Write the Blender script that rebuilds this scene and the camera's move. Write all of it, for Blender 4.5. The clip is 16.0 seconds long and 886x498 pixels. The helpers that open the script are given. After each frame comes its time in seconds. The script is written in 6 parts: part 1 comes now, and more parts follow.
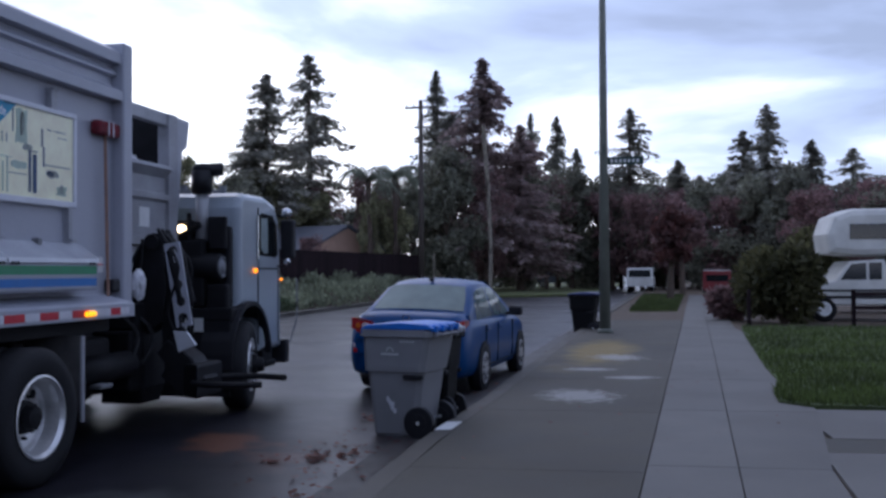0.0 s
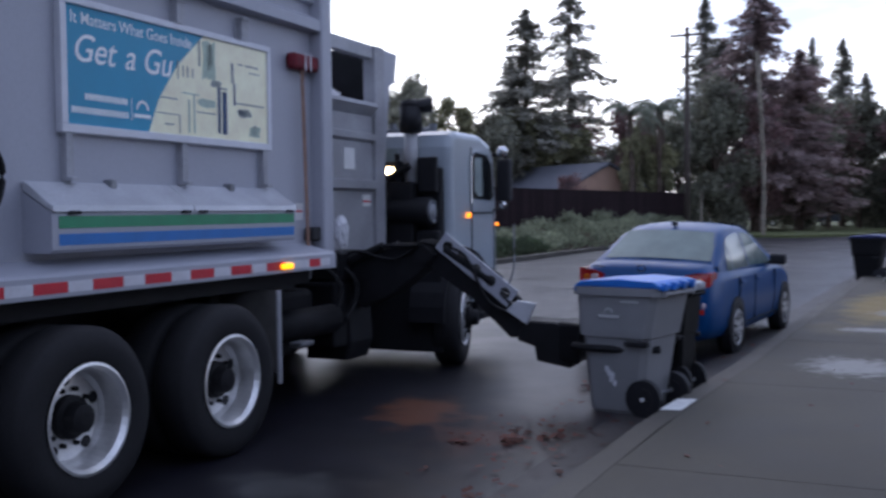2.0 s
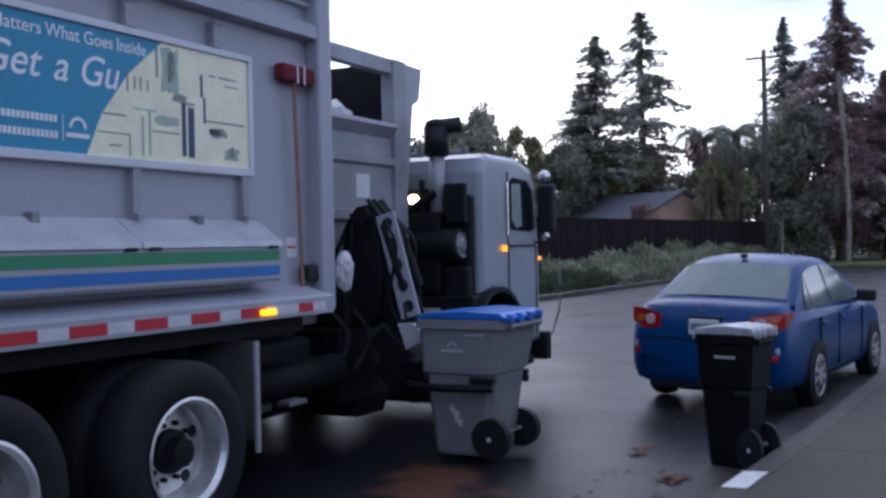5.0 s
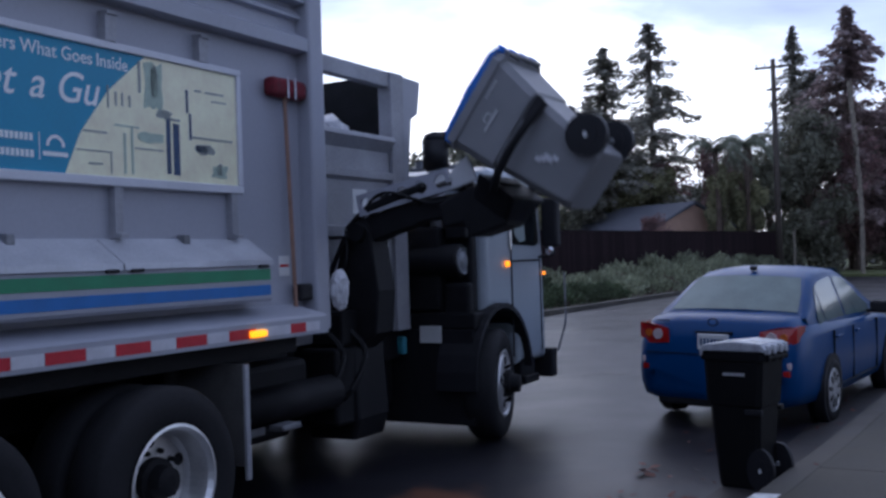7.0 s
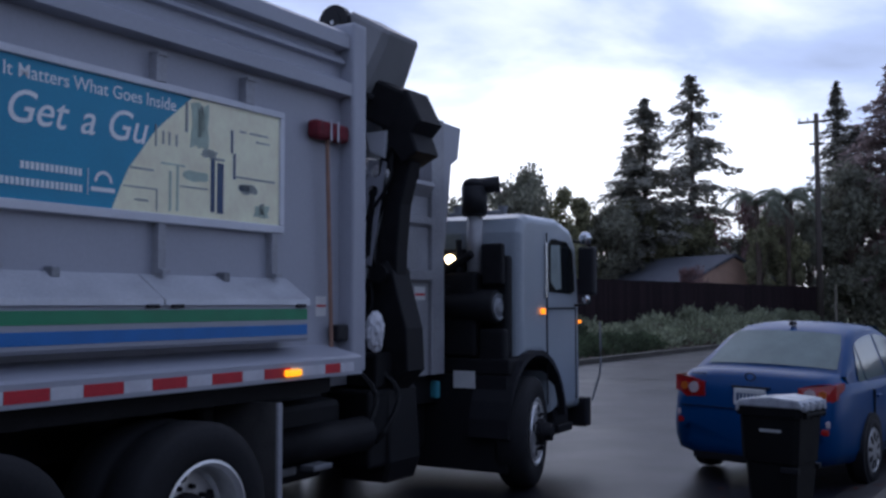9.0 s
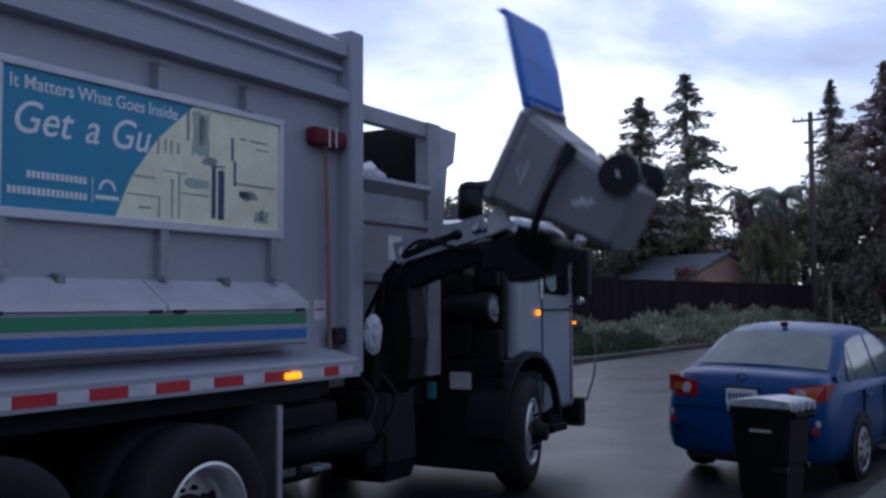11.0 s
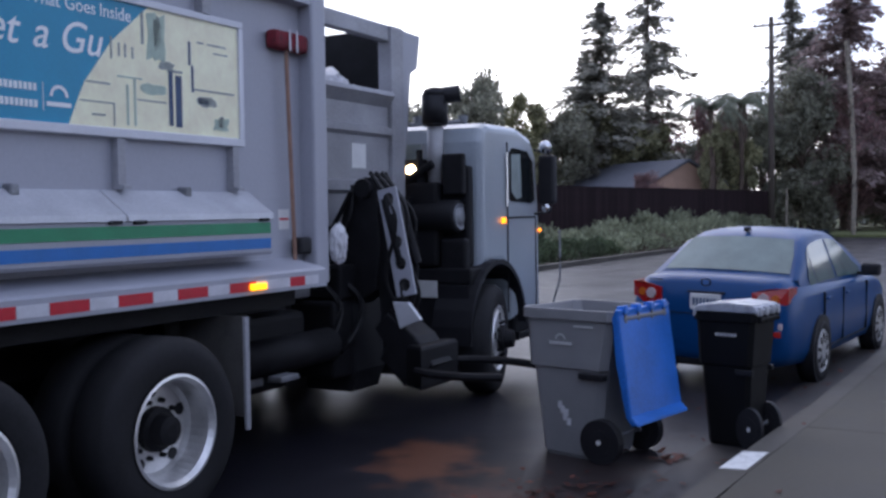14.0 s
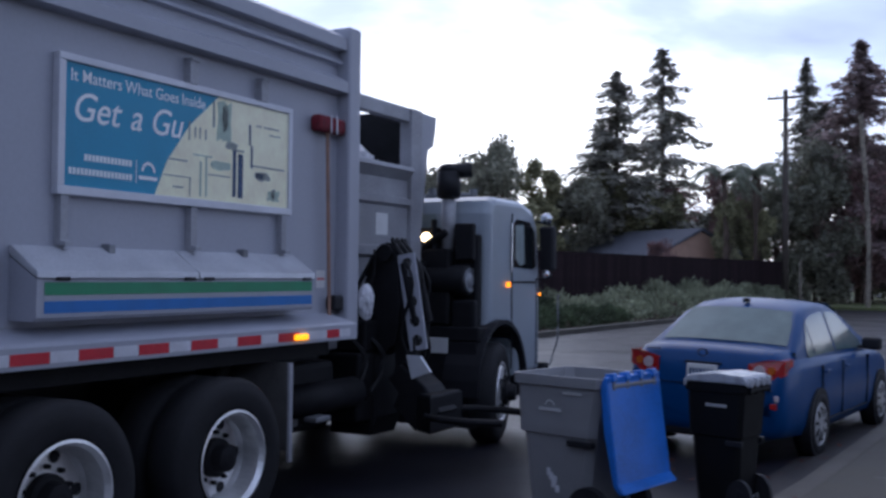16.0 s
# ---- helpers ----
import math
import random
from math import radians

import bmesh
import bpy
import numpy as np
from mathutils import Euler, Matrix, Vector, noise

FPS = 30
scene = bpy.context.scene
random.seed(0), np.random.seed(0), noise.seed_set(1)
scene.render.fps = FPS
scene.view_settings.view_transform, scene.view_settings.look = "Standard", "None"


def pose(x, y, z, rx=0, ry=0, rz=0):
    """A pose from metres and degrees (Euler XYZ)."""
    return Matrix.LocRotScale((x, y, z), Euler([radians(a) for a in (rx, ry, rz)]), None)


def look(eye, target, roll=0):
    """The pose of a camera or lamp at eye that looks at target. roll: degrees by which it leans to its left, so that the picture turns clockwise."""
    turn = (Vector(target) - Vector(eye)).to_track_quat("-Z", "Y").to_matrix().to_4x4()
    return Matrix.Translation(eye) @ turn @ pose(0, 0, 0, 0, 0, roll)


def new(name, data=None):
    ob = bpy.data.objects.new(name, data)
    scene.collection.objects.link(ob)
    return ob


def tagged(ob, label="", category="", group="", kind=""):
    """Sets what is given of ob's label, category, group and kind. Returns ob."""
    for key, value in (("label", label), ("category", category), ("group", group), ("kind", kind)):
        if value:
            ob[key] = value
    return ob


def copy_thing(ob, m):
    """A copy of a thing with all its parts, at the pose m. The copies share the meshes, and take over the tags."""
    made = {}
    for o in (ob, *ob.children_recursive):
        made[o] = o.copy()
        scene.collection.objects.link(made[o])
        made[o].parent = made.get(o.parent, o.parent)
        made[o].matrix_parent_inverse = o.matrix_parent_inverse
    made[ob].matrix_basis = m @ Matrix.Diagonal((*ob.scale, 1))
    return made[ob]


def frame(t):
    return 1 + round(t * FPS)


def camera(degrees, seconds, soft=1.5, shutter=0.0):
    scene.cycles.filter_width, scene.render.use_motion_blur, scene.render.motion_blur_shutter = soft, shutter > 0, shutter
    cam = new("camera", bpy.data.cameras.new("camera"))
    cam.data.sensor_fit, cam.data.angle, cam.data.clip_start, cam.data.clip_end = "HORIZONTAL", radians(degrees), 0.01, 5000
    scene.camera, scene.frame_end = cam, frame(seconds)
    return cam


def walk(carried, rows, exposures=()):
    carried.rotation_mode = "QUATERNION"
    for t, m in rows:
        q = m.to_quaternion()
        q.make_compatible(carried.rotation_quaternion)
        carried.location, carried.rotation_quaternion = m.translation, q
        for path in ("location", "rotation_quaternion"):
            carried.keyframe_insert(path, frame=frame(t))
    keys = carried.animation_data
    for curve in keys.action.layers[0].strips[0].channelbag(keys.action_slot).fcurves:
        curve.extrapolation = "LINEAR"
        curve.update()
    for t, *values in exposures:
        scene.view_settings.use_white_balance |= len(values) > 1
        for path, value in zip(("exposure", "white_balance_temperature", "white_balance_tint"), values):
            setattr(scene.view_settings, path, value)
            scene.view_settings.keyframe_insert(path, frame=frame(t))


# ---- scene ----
cam = camera(48.0, 16.0, soft=2.8, shutter=0.5)
PATH = [
    (0, (0.494, -3.481, 1.593), (0.186, -1.506, 1.638), -0.3),
    (0.5, (0.561, -3.208, 1.639), (0.252, -1.231, 1.631), 1.5),
    (1, (0.552, -2.65, 1.62), (0.195, -0.683, 1.564), 0.5),
    (1.5, (0.61, -2.308, 1.634), (0.082, -0.383, 1.513), -0.0),
    (2, (0.582, -1.926, 1.657), (-0.239, -0.104, 1.582), -0.6),
    (2.5, (0.58, -1.588, 1.653), (-0.322, 0.195, 1.562), -0.8),
    (3, (0.556, -1.201, 1.638), (-0.599, 0.431, 1.595), -1.9),
    (3.5, (0.609, -0.983, 1.612), (-0.594, 0.609, 1.472), -2.5),
    (4, (0.449, -0.744, 1.662), (-0.507, 1.008, 1.518), -1.0),
    (4.2, (0.445, -0.704, 1.672), (-0.475, 1.071, 1.616), -1.2),
    (6.5, (0.458, -0.392, 1.656), (-0.582, 1.317, 1.674), -1.7),
    (7, (0.435, -0.347, 1.682), (-0.543, 1.398, 1.702), -1.9),
    (7.5, (0.447, -0.361, 1.687), (-0.541, 1.377, 1.748), -2.6),
    (8, (0.458, -0.366, 1.667), (-0.611, 1.324, 1.733), -1.5),
    (8.5, (0.46, -0.398, 1.705), (-0.585, 1.304, 1.826), 0.1),
    (9, (0.45, -0.375, 1.682), (-0.588, 1.33, 1.793), -0.1),
    (9.2, (0.445, -0.382, 1.694), (-0.607, 1.316, 1.804), 0.1),
    (11.3, (0.518, -0.492, 1.72), (-0.501, 1.226, 1.825), -0.4),
    (11.5, (0.519, -0.469, 1.699), (-0.456, 1.276, 1.751), -0.4),
    (12, (0.475, -0.435, 1.688), (-0.467, 1.328, 1.61), -0.2),
    (12.5, (0.463, -0.431, 1.706), (-0.513, 1.313, 1.619), -0.3),
    (13, (0.449, -0.435, 1.704), (-0.525, 1.31, 1.614), -1.0),
    (13.5, (0.453, -0.435, 1.701), (-0.52, 1.31, 1.624), -0.9),
    (14, (0.418, -0.416, 1.712), (-0.546, 1.334, 1.636), -0.8),
    (14.5, (0.445, -0.433, 1.707), (-0.511, 1.324, 1.658), -0.9),
    (15, (0.530, -0.430, 1.715), (-0.464, 1.306, 1.722), -1.1),
    (15.5, (0.590, -0.440, 1.722), (-0.460, 1.262, 1.763), 0.9),
    (16, (0.600, -0.430, 1.722), (-0.391, 1.306, 1.772), 0.6),
]

walk(cam, [(t, look(e, a, r)) for t, e, a, r in PATH],
     exposures=[(t, v, 6600 if 12.2 < t < 15 else 6080 if 6 < t < 12 else 6400 if 1.8 < t < 5 else 6150, 14) for t, v in ((0.0, 0.3), (0.5, -0.05), (1.0, 0.15), (2.0, 0.7), (3.5, 1.08), (4.0, 1.36), (4.2, 1.25), (6.5, 0.30), (7.5, 0.28), (9.0, 0.0), (11.5, 0.0), (12.5, 0.82), (14.5, 0.92), (15.5, 0.52), (16.0, 0.34))])

# ---- world and light ----
SUN_AZ = radians(-32)          # towards the bright part of the sky, left of the street's far end
world = bpy.data.worlds.new("dawn_sky")
scene.world = world
world.use_nodes = True


def build_sky():
    nt = world.node_tree
    N, L = nt.nodes, nt.links
    N.clear()

    def node(kind, **kw):
        n = N.new(kind)
        for k, v in kw.items():
            n.inputs[k].default_value = v
        return n

    def mathn(op, a, b=None):
        n = N.new("ShaderNodeMath")
        n.operation = op
        for i, v in enumerate((a, b)):
            if v is None:
                continue
            if isinstance(v, (int, float)):
                n.inputs[i].default_value = v
            else:
                L.new(v, n.inputs[i])
        return n.outputs[0]

    tc = N.new("ShaderNodeTexCoord")
    sep = N.new("ShaderNodeSeparateXYZ")
    L.new(tc.outputs["Generated"], sep.inputs[0])
    up = mathn("MAXIMUM", sep.outputs[2], 0.0)
    k = mathn("ADD", up, 0.16)
    comb = N.new("ShaderNodeCombineXYZ")
    L.new(mathn("DIVIDE", sep.outputs[0], k), comb.inputs[0])
    L.new(mathn("DIVIDE", sep.outputs[1], k), comb.inputs[1])
    no = node("ShaderNodeTexNoise", Scale=0.95, Detail=8.0, Roughness=0.5, Distortion=0.35)
    L.new(comb.outputs[0], no.inputs["Vector"])
    # glow where the day breaks behind the clouds
    dot = N.new("ShaderNodeVectorMath")
    dot.operation = "DOT_PRODUCT"
    L.new(tc.outputs["Generated"], dot.inputs[0])
    dot.inputs[1].default_value = (math.sin(SUN_AZ) * 0.97, math.cos(SUN_AZ) * 0.97, 0.24)
    glow = mathn("POWER", mathn("MAXIMUM", dot.outputs["Value"], 0.0), 7.0)
    fac = mathn("ADD", mathn("MULTIPLY", glow, 0.22), no.outputs[0])
    deck = mathn("MAXIMUM", mathn("SUBTRACT", 0.08, mathn("MULTIPLY", mathn("MAXIMUM", mathn("SUBTRACT", up, 0.10), 0.0), 1.2)), -0.07)
    fac = mathn("ADD", fac, deck)
    ramp = N.new("ShaderNodeValToRGB")
    L.new(fac, ramp.inputs[0])
    e = ramp.color_ramp.elements
    e[0].position, e[0].color = 0.40, (0.22, 0.26, 0.375, 1)
    e[1].position, e[1].color = 0.76, (1.08, 1.10, 1.16, 1)
    m = ramp.color_ramp.elements.new(0.555)
    m.color = (0.39, 0.47, 0.70, 1)
    sky = N.new("ShaderNodeTexSky")
    sky.sky_type = "NISHITA"
    sky.sun_disc = False
    sky.sun_elevation, sky.sun_rotation = radians(42), SUN_AZ
    add = N.new("ShaderNodeMixRGB")
    add.blend_type = "ADD"
    add.inputs[0].default_value = 0.02
    L.new(ramp.outputs[0], add.inputs[1])
    L.new(sky.outputs[0], add.inputs[2])
    bg = node("ShaderNodeBackground", Strength=1.15)
    L.new(add.outputs[0], bg.inputs[0])
    out = N.new("ShaderNodeOutputWorld")
    L.new(bg.outputs[0], out.inputs[0])


build_sky()
sun = new("sun", bpy.data.lights.new("sun", "SUN"))
sun.data.energy, sun.data.angle, sun.data.color = 0.3, radians(60), (1.0, 0.96, 0.93)
sun.matrix_world = look((math.sin(SUN_AZ) * 50, math.cos(SUN_AZ) * 50, 55), (0, 0, 0))


# ---- materials ----
def mat(name, base, rough=0.6, metal=0.0, vary=0.25, scale=6.0, fine=60.0, bump=0.15, tint=None, coat=0.0, dist=0.004, stain=0.0, random_=0.0, spec=0.5):
    """A surface with two scales of colour variation, uneven gloss and fine relief."""
    m = bpy.data.materials.new(name)
    m.use_nodes = True
    nt = m.node_tree
    N, L = nt.nodes, nt.links
    p = N["Principled BSDF"]
    p.inputs["Metallic"].default_value = metal
    p.inputs["Coat Weight"].default_value = coat
    p.inputs["Specular IOR Level"].default_value = spec
    tc = N.new("ShaderNodeTexCoord")
    n1, n2 = N.new("ShaderNodeTexNoise"), N.new("ShaderNodeTexNoise")
    for n, s in ((n1, scale), (n2, fine)):
        n.inputs["Scale"].default_value, n.inputs["Detail"].default_value = s, 5.0
        L.new(tc.outputs["Object"], n.inputs["Vector"])
    mixf = N.new("ShaderNodeMath")
    mixf.operation = "MULTIPLY_ADD"
    L.new(n1.outputs[0], mixf.inputs[0])
    mixf.inputs[1].default_value = 0.65
    half = N.new("ShaderNodeMath")
    half.operation = "MULTIPLY"
    L.new(n2.outputs[0], half.inputs[0])
    half.inputs[1].default_value = 0.35
    L.new(half.outputs[0], mixf.inputs[2])
    ramp = N.new("ShaderNodeValToRGB")
    L.new(mixf.outputs[0], ramp.inputs[0])
    t = tint or base
    e = ramp.color_ramp.elements
    e[0].position, e[0].color = 0.34, (*[c * (1 - vary) for c in t], 1)
    e[1].position, e[1].color = 0.66, (*[min(1, c * (1 + vary)) for c in base], 1)
    col = ramp.outputs[0]
    if stain:
        n3 = N.new("ShaderNodeTexNoise")
        n3.inputs["Scale"].default_value, n3.inputs["Detail"].default_value = scale * 0.23, 6.0
        L.new(tc.outputs["Object"], n3.inputs["Vector"])
        r3 = N.new("ShaderNodeValToRGB")
        r3.color_ramp.elements[0].position, r3.color_ramp.elements[1].position = 0.45, 0.62
        L.new(n3.outputs[0], r3.inputs[0])
        mx = N.new("ShaderNodeMixRGB")
        mx.blend_type = "MULTIPLY"
        f = N.new("ShaderNodeMath")
        f.operation = "MULTIPLY"
        L.new(r3.outputs[0], f.inputs[0])
        f.inputs[1].default_value = stain
        L.new(f.outputs[0], mx.inputs[0])
        L.new(col, mx.inputs[1])
        mx.inputs[2].default_value = (0.45, 0.43, 0.42, 1)
        col = mx.outputs[0]
    if random_:
        oi = N.new("ShaderNodeObjectInfo")
        hs = N.new("ShaderNodeHueSaturation")
        mr = N.new("ShaderNodeMapRange")
        mr.inputs[3].default_value, mr.inputs[4].default_value = 1 - random_, 1 + random_
        L.new(oi.outputs["Random"], mr.inputs[0])
        L.new(mr.outputs[0], hs.inputs["Value"])
        L.new(col, hs.inputs["Color"])
        col = hs.outputs[0]
    L.new(col, p.inputs["Base Color"])
    rr = N.new("ShaderNodeMapRange")
    rr.inputs[3].default_value, rr.inputs[4].default_value = max(0.02, rough * 0.75), min(1, rough * 1.25)
    L.new(n1.outputs[0], rr.inputs[0])
    L.new(rr.outputs[0], p.inputs["Roughness"])
    if bump:
        b = N.new("ShaderNodeBump")
        b.inputs["Strength"].default_value, b.inputs["Distance"].default_value = bump, dist
        L.new(n2.outputs[0], b.inputs["Height"])
        L.new(b.outputs[0], p.inputs["Normal"])
    return m


def glow(name, col, power):
    m = mat(name, col, 0.3, vary=0.05, bump=0)
    p = m.node_tree.nodes["Principled BSDF"]
    p.inputs["Emission Color"].default_value = (*col, 1)
    p.inputs["Emission Strength"].default_value = power
    return m


def leafy(name, a, b, rough=0.75):
    """Leaves whose shade differs from clump to clump and from tree to tree."""
    m = mat(name, a, rough, tint=b, vary=0.35, scale=0.9, fine=9.0, bump=0, random_=0.25)
    nt = m.node_tree
    N, L = nt.nodes, nt.links
    p = N["Principled BSDF"]
    g = N.new("ShaderNodeNewGeometry")
    hs = N.new("ShaderNodeHueSaturation")
    mr = N.new("ShaderNodeMapRange")
    mr.inputs[3].default_value, mr.inputs[4].default_value = 0.6, 1.4
    L.new(g.outputs["Random Per Island"], mr.inputs[0])
    L.new(mr.outputs[0], hs.inputs["Value"])
    L.new(p.inputs["Base Color"].links[0].from_socket, hs.inputs["Color"])
    L.new(hs.outputs[0], p.inputs["Base Color"])
    tr = N.new("ShaderNodeBsdfTranslucent")
    L.new(hs.outputs[0], tr.inputs[0])
    mx = N.new("ShaderNodeMixShader")
    mx.inputs[0].default_value = 0.5
    L.new(p.outputs[0], mx.inputs[1])
    L.new(tr.outputs[0], mx.inputs[2])
    L.new(mx.outputs[0], N["Material Output"].inputs[0])
    return m


def washed(m, cx, cy, rx, ry, turn, colour, strength, grain=3.2, wild=2.0):
    """A patch of another colour with a ragged, broken edge on the ground."""
    N, L = m.node_tree.nodes, m.node_tree.links
    p = N["Principled BSDF"]
    tc = N.new("ShaderNodeTexCoord")
    mp = N.new("ShaderNodeMapping")
    mp.vector_type = "TEXTURE"
    mp.inputs["Location"].default_value = (cx, cy, 0)
    mp.inputs["Rotation"].default_value = (0, 0, radians(turn))
    mp.inputs["Scale"].default_value = (rx, ry, 1)
    L.new(tc.outputs["Object"], mp.inputs["Vector"])
    ln = N.new("ShaderNodeVectorMath")
    ln.operation = "LENGTH"
    L.new(mp.outputs[0], ln.inputs[0])
    nn = N.new("ShaderNodeTexNoise")
    nn.inputs["Scale"].default_value, nn.inputs["Detail"].default_value = grain, 8
    L.new(tc.outputs["Object"], nn.inputs["Vector"])
    ad = N.new("ShaderNodeMath")
    ad.operation = "MULTIPLY_ADD"
    L.new(nn.outputs[0], ad.inputs[0])
    ad.inputs[1].default_value = wild
    L.new(ln.outputs["Value"], ad.inputs[2])
    rr = N.new("ShaderNodeMapRange")
    rr.inputs[1].default_value, rr.inputs[2].default_value = .45 + wild * .5, 1 + wild * .5
    rr.inputs[3].default_value, rr.inputs[4].default_value = strength, 0
    L.new(ad.outputs[0], rr.inputs[0])
    mx = N.new("ShaderNodeMixRGB")
    L.new(rr.outputs[0], mx.inputs[0])
    L.new(p.inputs["Base Color"].links[0].from_socket, mx.inputs[1])
    mx.inputs[2].default_value = (*colour, 1)
    L.new(mx.outputs[0], p.inputs["Base Color"])


def wet_asphalt():
    m = mat("wet_asphalt", (0.0165, 0.0160, 0.0215), 0.5, spec=0.26, vary=0.35, scale=1.3, fine=140, bump=0.22, dist=0.006, stain=0.5)
    nt = m.node_tree
    N, L = nt.nodes, nt.links
    p = N["Principled BSDF"]
    tc = N.new("ShaderNodeTexCoord")
    n = N.new("ShaderNodeTexNoise")
    n.inputs["Scale"].default_value, n.inputs["Detail"].default_value = 0.45, 6
    L.new(tc.outputs["Object"], n.inputs["Vector"])
    r = N.new("ShaderNodeMapRange")
    r.inputs[1].default_value, r.inputs[2].default_value = 0.35, 0.65
    r.inputs[3].default_value, r.inputs[4].default_value = 0.30, 0.46
    L.new(n.outputs[0], r.inputs[0])
    L.new(r.outputs[0], p.inputs["Roughness"])
    washed(m, -2.0, 5.4, .75, 2.2, 6, (0.032, 0.024, 0.023), .9)
    washed(m, -2.95, 5.45, .42, .75, 28, (0.15, 0.062, 0.036), .95)
    washed(m, -2.2, 4.75, .35, .55, 30, (0.10, 0.045, 0.032), .7)
    washed(m, -2.75, 3.15, .50, .34, 10, (0.07, 0.07, 0.07), .85)
    return m


ASPHALT = wet_asphalt()
CONC = mat("sidewalk_concrete", (0.130, 0.124, 0.114), 0.75, vary=0.18, scale=2.2, fine=90, bump=0.3, stain=0.35, random_=0.06)
STRIP = mat("exposed_aggregate_concrete", (0.060, 0.053, 0.040), 0.75, vary=0.38, scale=1.6, fine=70, bump=0.5, dist=0.006, stain=0.5, random_=0.06)
GUTTER = mat("wet_gutter_concrete", (0.036, 0.031, 0.030), 0.6, vary=0.35, scale=2.5, fine=80, bump=0.4, stain=0.6)
CURB = mat("curb_concrete", (0.070, 0.062, 0.050), 0.7, vary=0.3, scale=3, bump=0.4, stain=0.6)
washed(STRIP, .55, 15.0, .75, 3.4, -4, (0.19, 0.135, 0.04), .95, 2.2, 1.2)
washed(STRIP, -.1, 11.6, .35, .9, -4, (0.11, 0.085, 0.04), .5, 3.0, 1.8)
for cx, cy, rx, ry in ((.26, 8.35, .52, .72), (.92, 10.4, .42, .26), (.35, 11.5, .45, .28), (.80, 13.6, .50, .70)):
    washed(STRIP, cx, cy, rx, ry, 8, (0.30, 0.295, 0.28), .85, 9.0, 1.7)
PAINTW = mat("white_curb_paint", (0.72, 0.72, 0.70), 0.6, vary=0.2, scale=20, bump=0.3, stain=0.4)
TAR = mat("tar_seam", (0.012, 0.012, 0.013), 0.35, bump=0.2)
EXH = mat("dull_steel_stack", (0.36, 0.36, 0.37), 0.45, metal=0.25, vary=0.15, scale=8, bump=0.05)
SOIL = mat("bare_soil", (0.09, 0.065, 0.045), 0.95, vary=0.4, scale=4, bump=0.6, dist=0.02)
GRASS = leafy("lawn_grass", (0.075, 0.105, 0.030), (0.045, 0.058, 0.020), 0.8)
GRASSB = mat("lawn_base", (0.06, 0.085, 0.025), 0.95, vary=0.5, scale=3, fine=50, bump=0.8, dist=0.02)
DRYGRASS = mat("dull_grass", (0.10, 0.115, 0.04), 0.95, vary=0.4, scale=2, fine=40, bump=0.8, dist=0.03)
LEAF_DEAD = leafy("fallen_leaves", (0.20, 0.075, 0.055), (0.10, 0.042, 0.035), 0.55)
BARK = mat("bark", (0.085, 0.06, 0.045), 0.95, vary=0.4, scale=5, fine=30, bump=0.8, dist=0.03)
PALEBARK = mat("pale_bark", (0.22, 0.19, 0.15), 0.9, vary=0.4, scale=5, fine=30, bump=0.6, dist=0.02)
# conifer, evergreen, red and olive tree leaves: distance haze is painted in as paleness
CONIF = leafy("haze_paled_conifer_needles", (0.31, 0.30, 0.25), (0.24, 0.225, 0.19))
CONIF_RUST = leafy("haze_paled_rusty_needles", (0.34, 0.27, 0.255), (0.29, 0.20, 0.195))
BROAD = leafy("haze_paled_evergreen_leaves", (0.26, 0.26, 0.20), (0.21, 0.205, 0.155))
REDL = leafy("haze_paled_red_leaves", (0.28, 0.17, 0.165), (0.21, 0.135, 0.13))
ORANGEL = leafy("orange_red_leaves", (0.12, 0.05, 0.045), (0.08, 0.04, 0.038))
OLIVET = leafy("haze_paled_olive_leaves", (0.32, 0.31, 0.19), (0.24, 0.23, 0.13))
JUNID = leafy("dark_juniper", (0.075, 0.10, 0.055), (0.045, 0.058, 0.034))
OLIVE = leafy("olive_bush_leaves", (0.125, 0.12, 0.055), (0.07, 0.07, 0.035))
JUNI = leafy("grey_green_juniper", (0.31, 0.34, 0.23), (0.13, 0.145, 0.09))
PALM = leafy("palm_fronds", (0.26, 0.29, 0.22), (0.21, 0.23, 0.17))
FENCEM = mat("dark_stained_boards", (0.020, 0.012, 0.014), 0.9, spec=0.12, vary=0.4, scale=2, fine=30, bump=0.4, random_=0.25)
STEELG = mat("grey_painted_steel", (0.385, 0.395, 0.445), 0.40, vary=0.07, scale=0.9, fine=40, bump=0.05, stain=0.22)
STEELD = mat("grey_steel_grimy", (0.36, 0.365, 0.39), 0.5, vary=0.2, scale=2.5, fine=40, bump=0.1, stain=0.5)
CABP = mat("cab_blue_grey_paint", (0.37, 0.415, 0.455), 0.3, vary=0.08, scale=1.2, fine=30, bump=0.02, coat=0.4, stain=0.15)
ALU = mat("polished_aluminium", (0.74, 0.73, 0.72), 0.36, metal=0.75, vary=0.12, scale=8, bump=0.05)
FRAMEW = mat("pale_aluminium_frame", (0.64, 0.65, 0.69), 0.45, metal=0.1, vary=0.1, scale=4, bump=0.05)
RUBBER = mat("tyre_rubber", (0.017, 0.017, 0.019), 0.75, spec=0.25, vary=0.3, scale=8, bump=0.25)
BLACK = mat("black_greasy_steel", (0.012, 0.012, 0.014), 0.6, spec=0.2, vary=0.4, scale=6, bump=0.3, stain=0.3)
BLACKP = mat("black_plastic", (0.014, 0.014, 0.017), 0.55, spec=0.3, vary=0.2, scale=10, bump=0.15)
GALV = mat("galvanised_plate", (0.25, 0.26, 0.28), 0.45, metal=0.5, vary=0.25, scale=9, bump=0.1, stain=0.5)
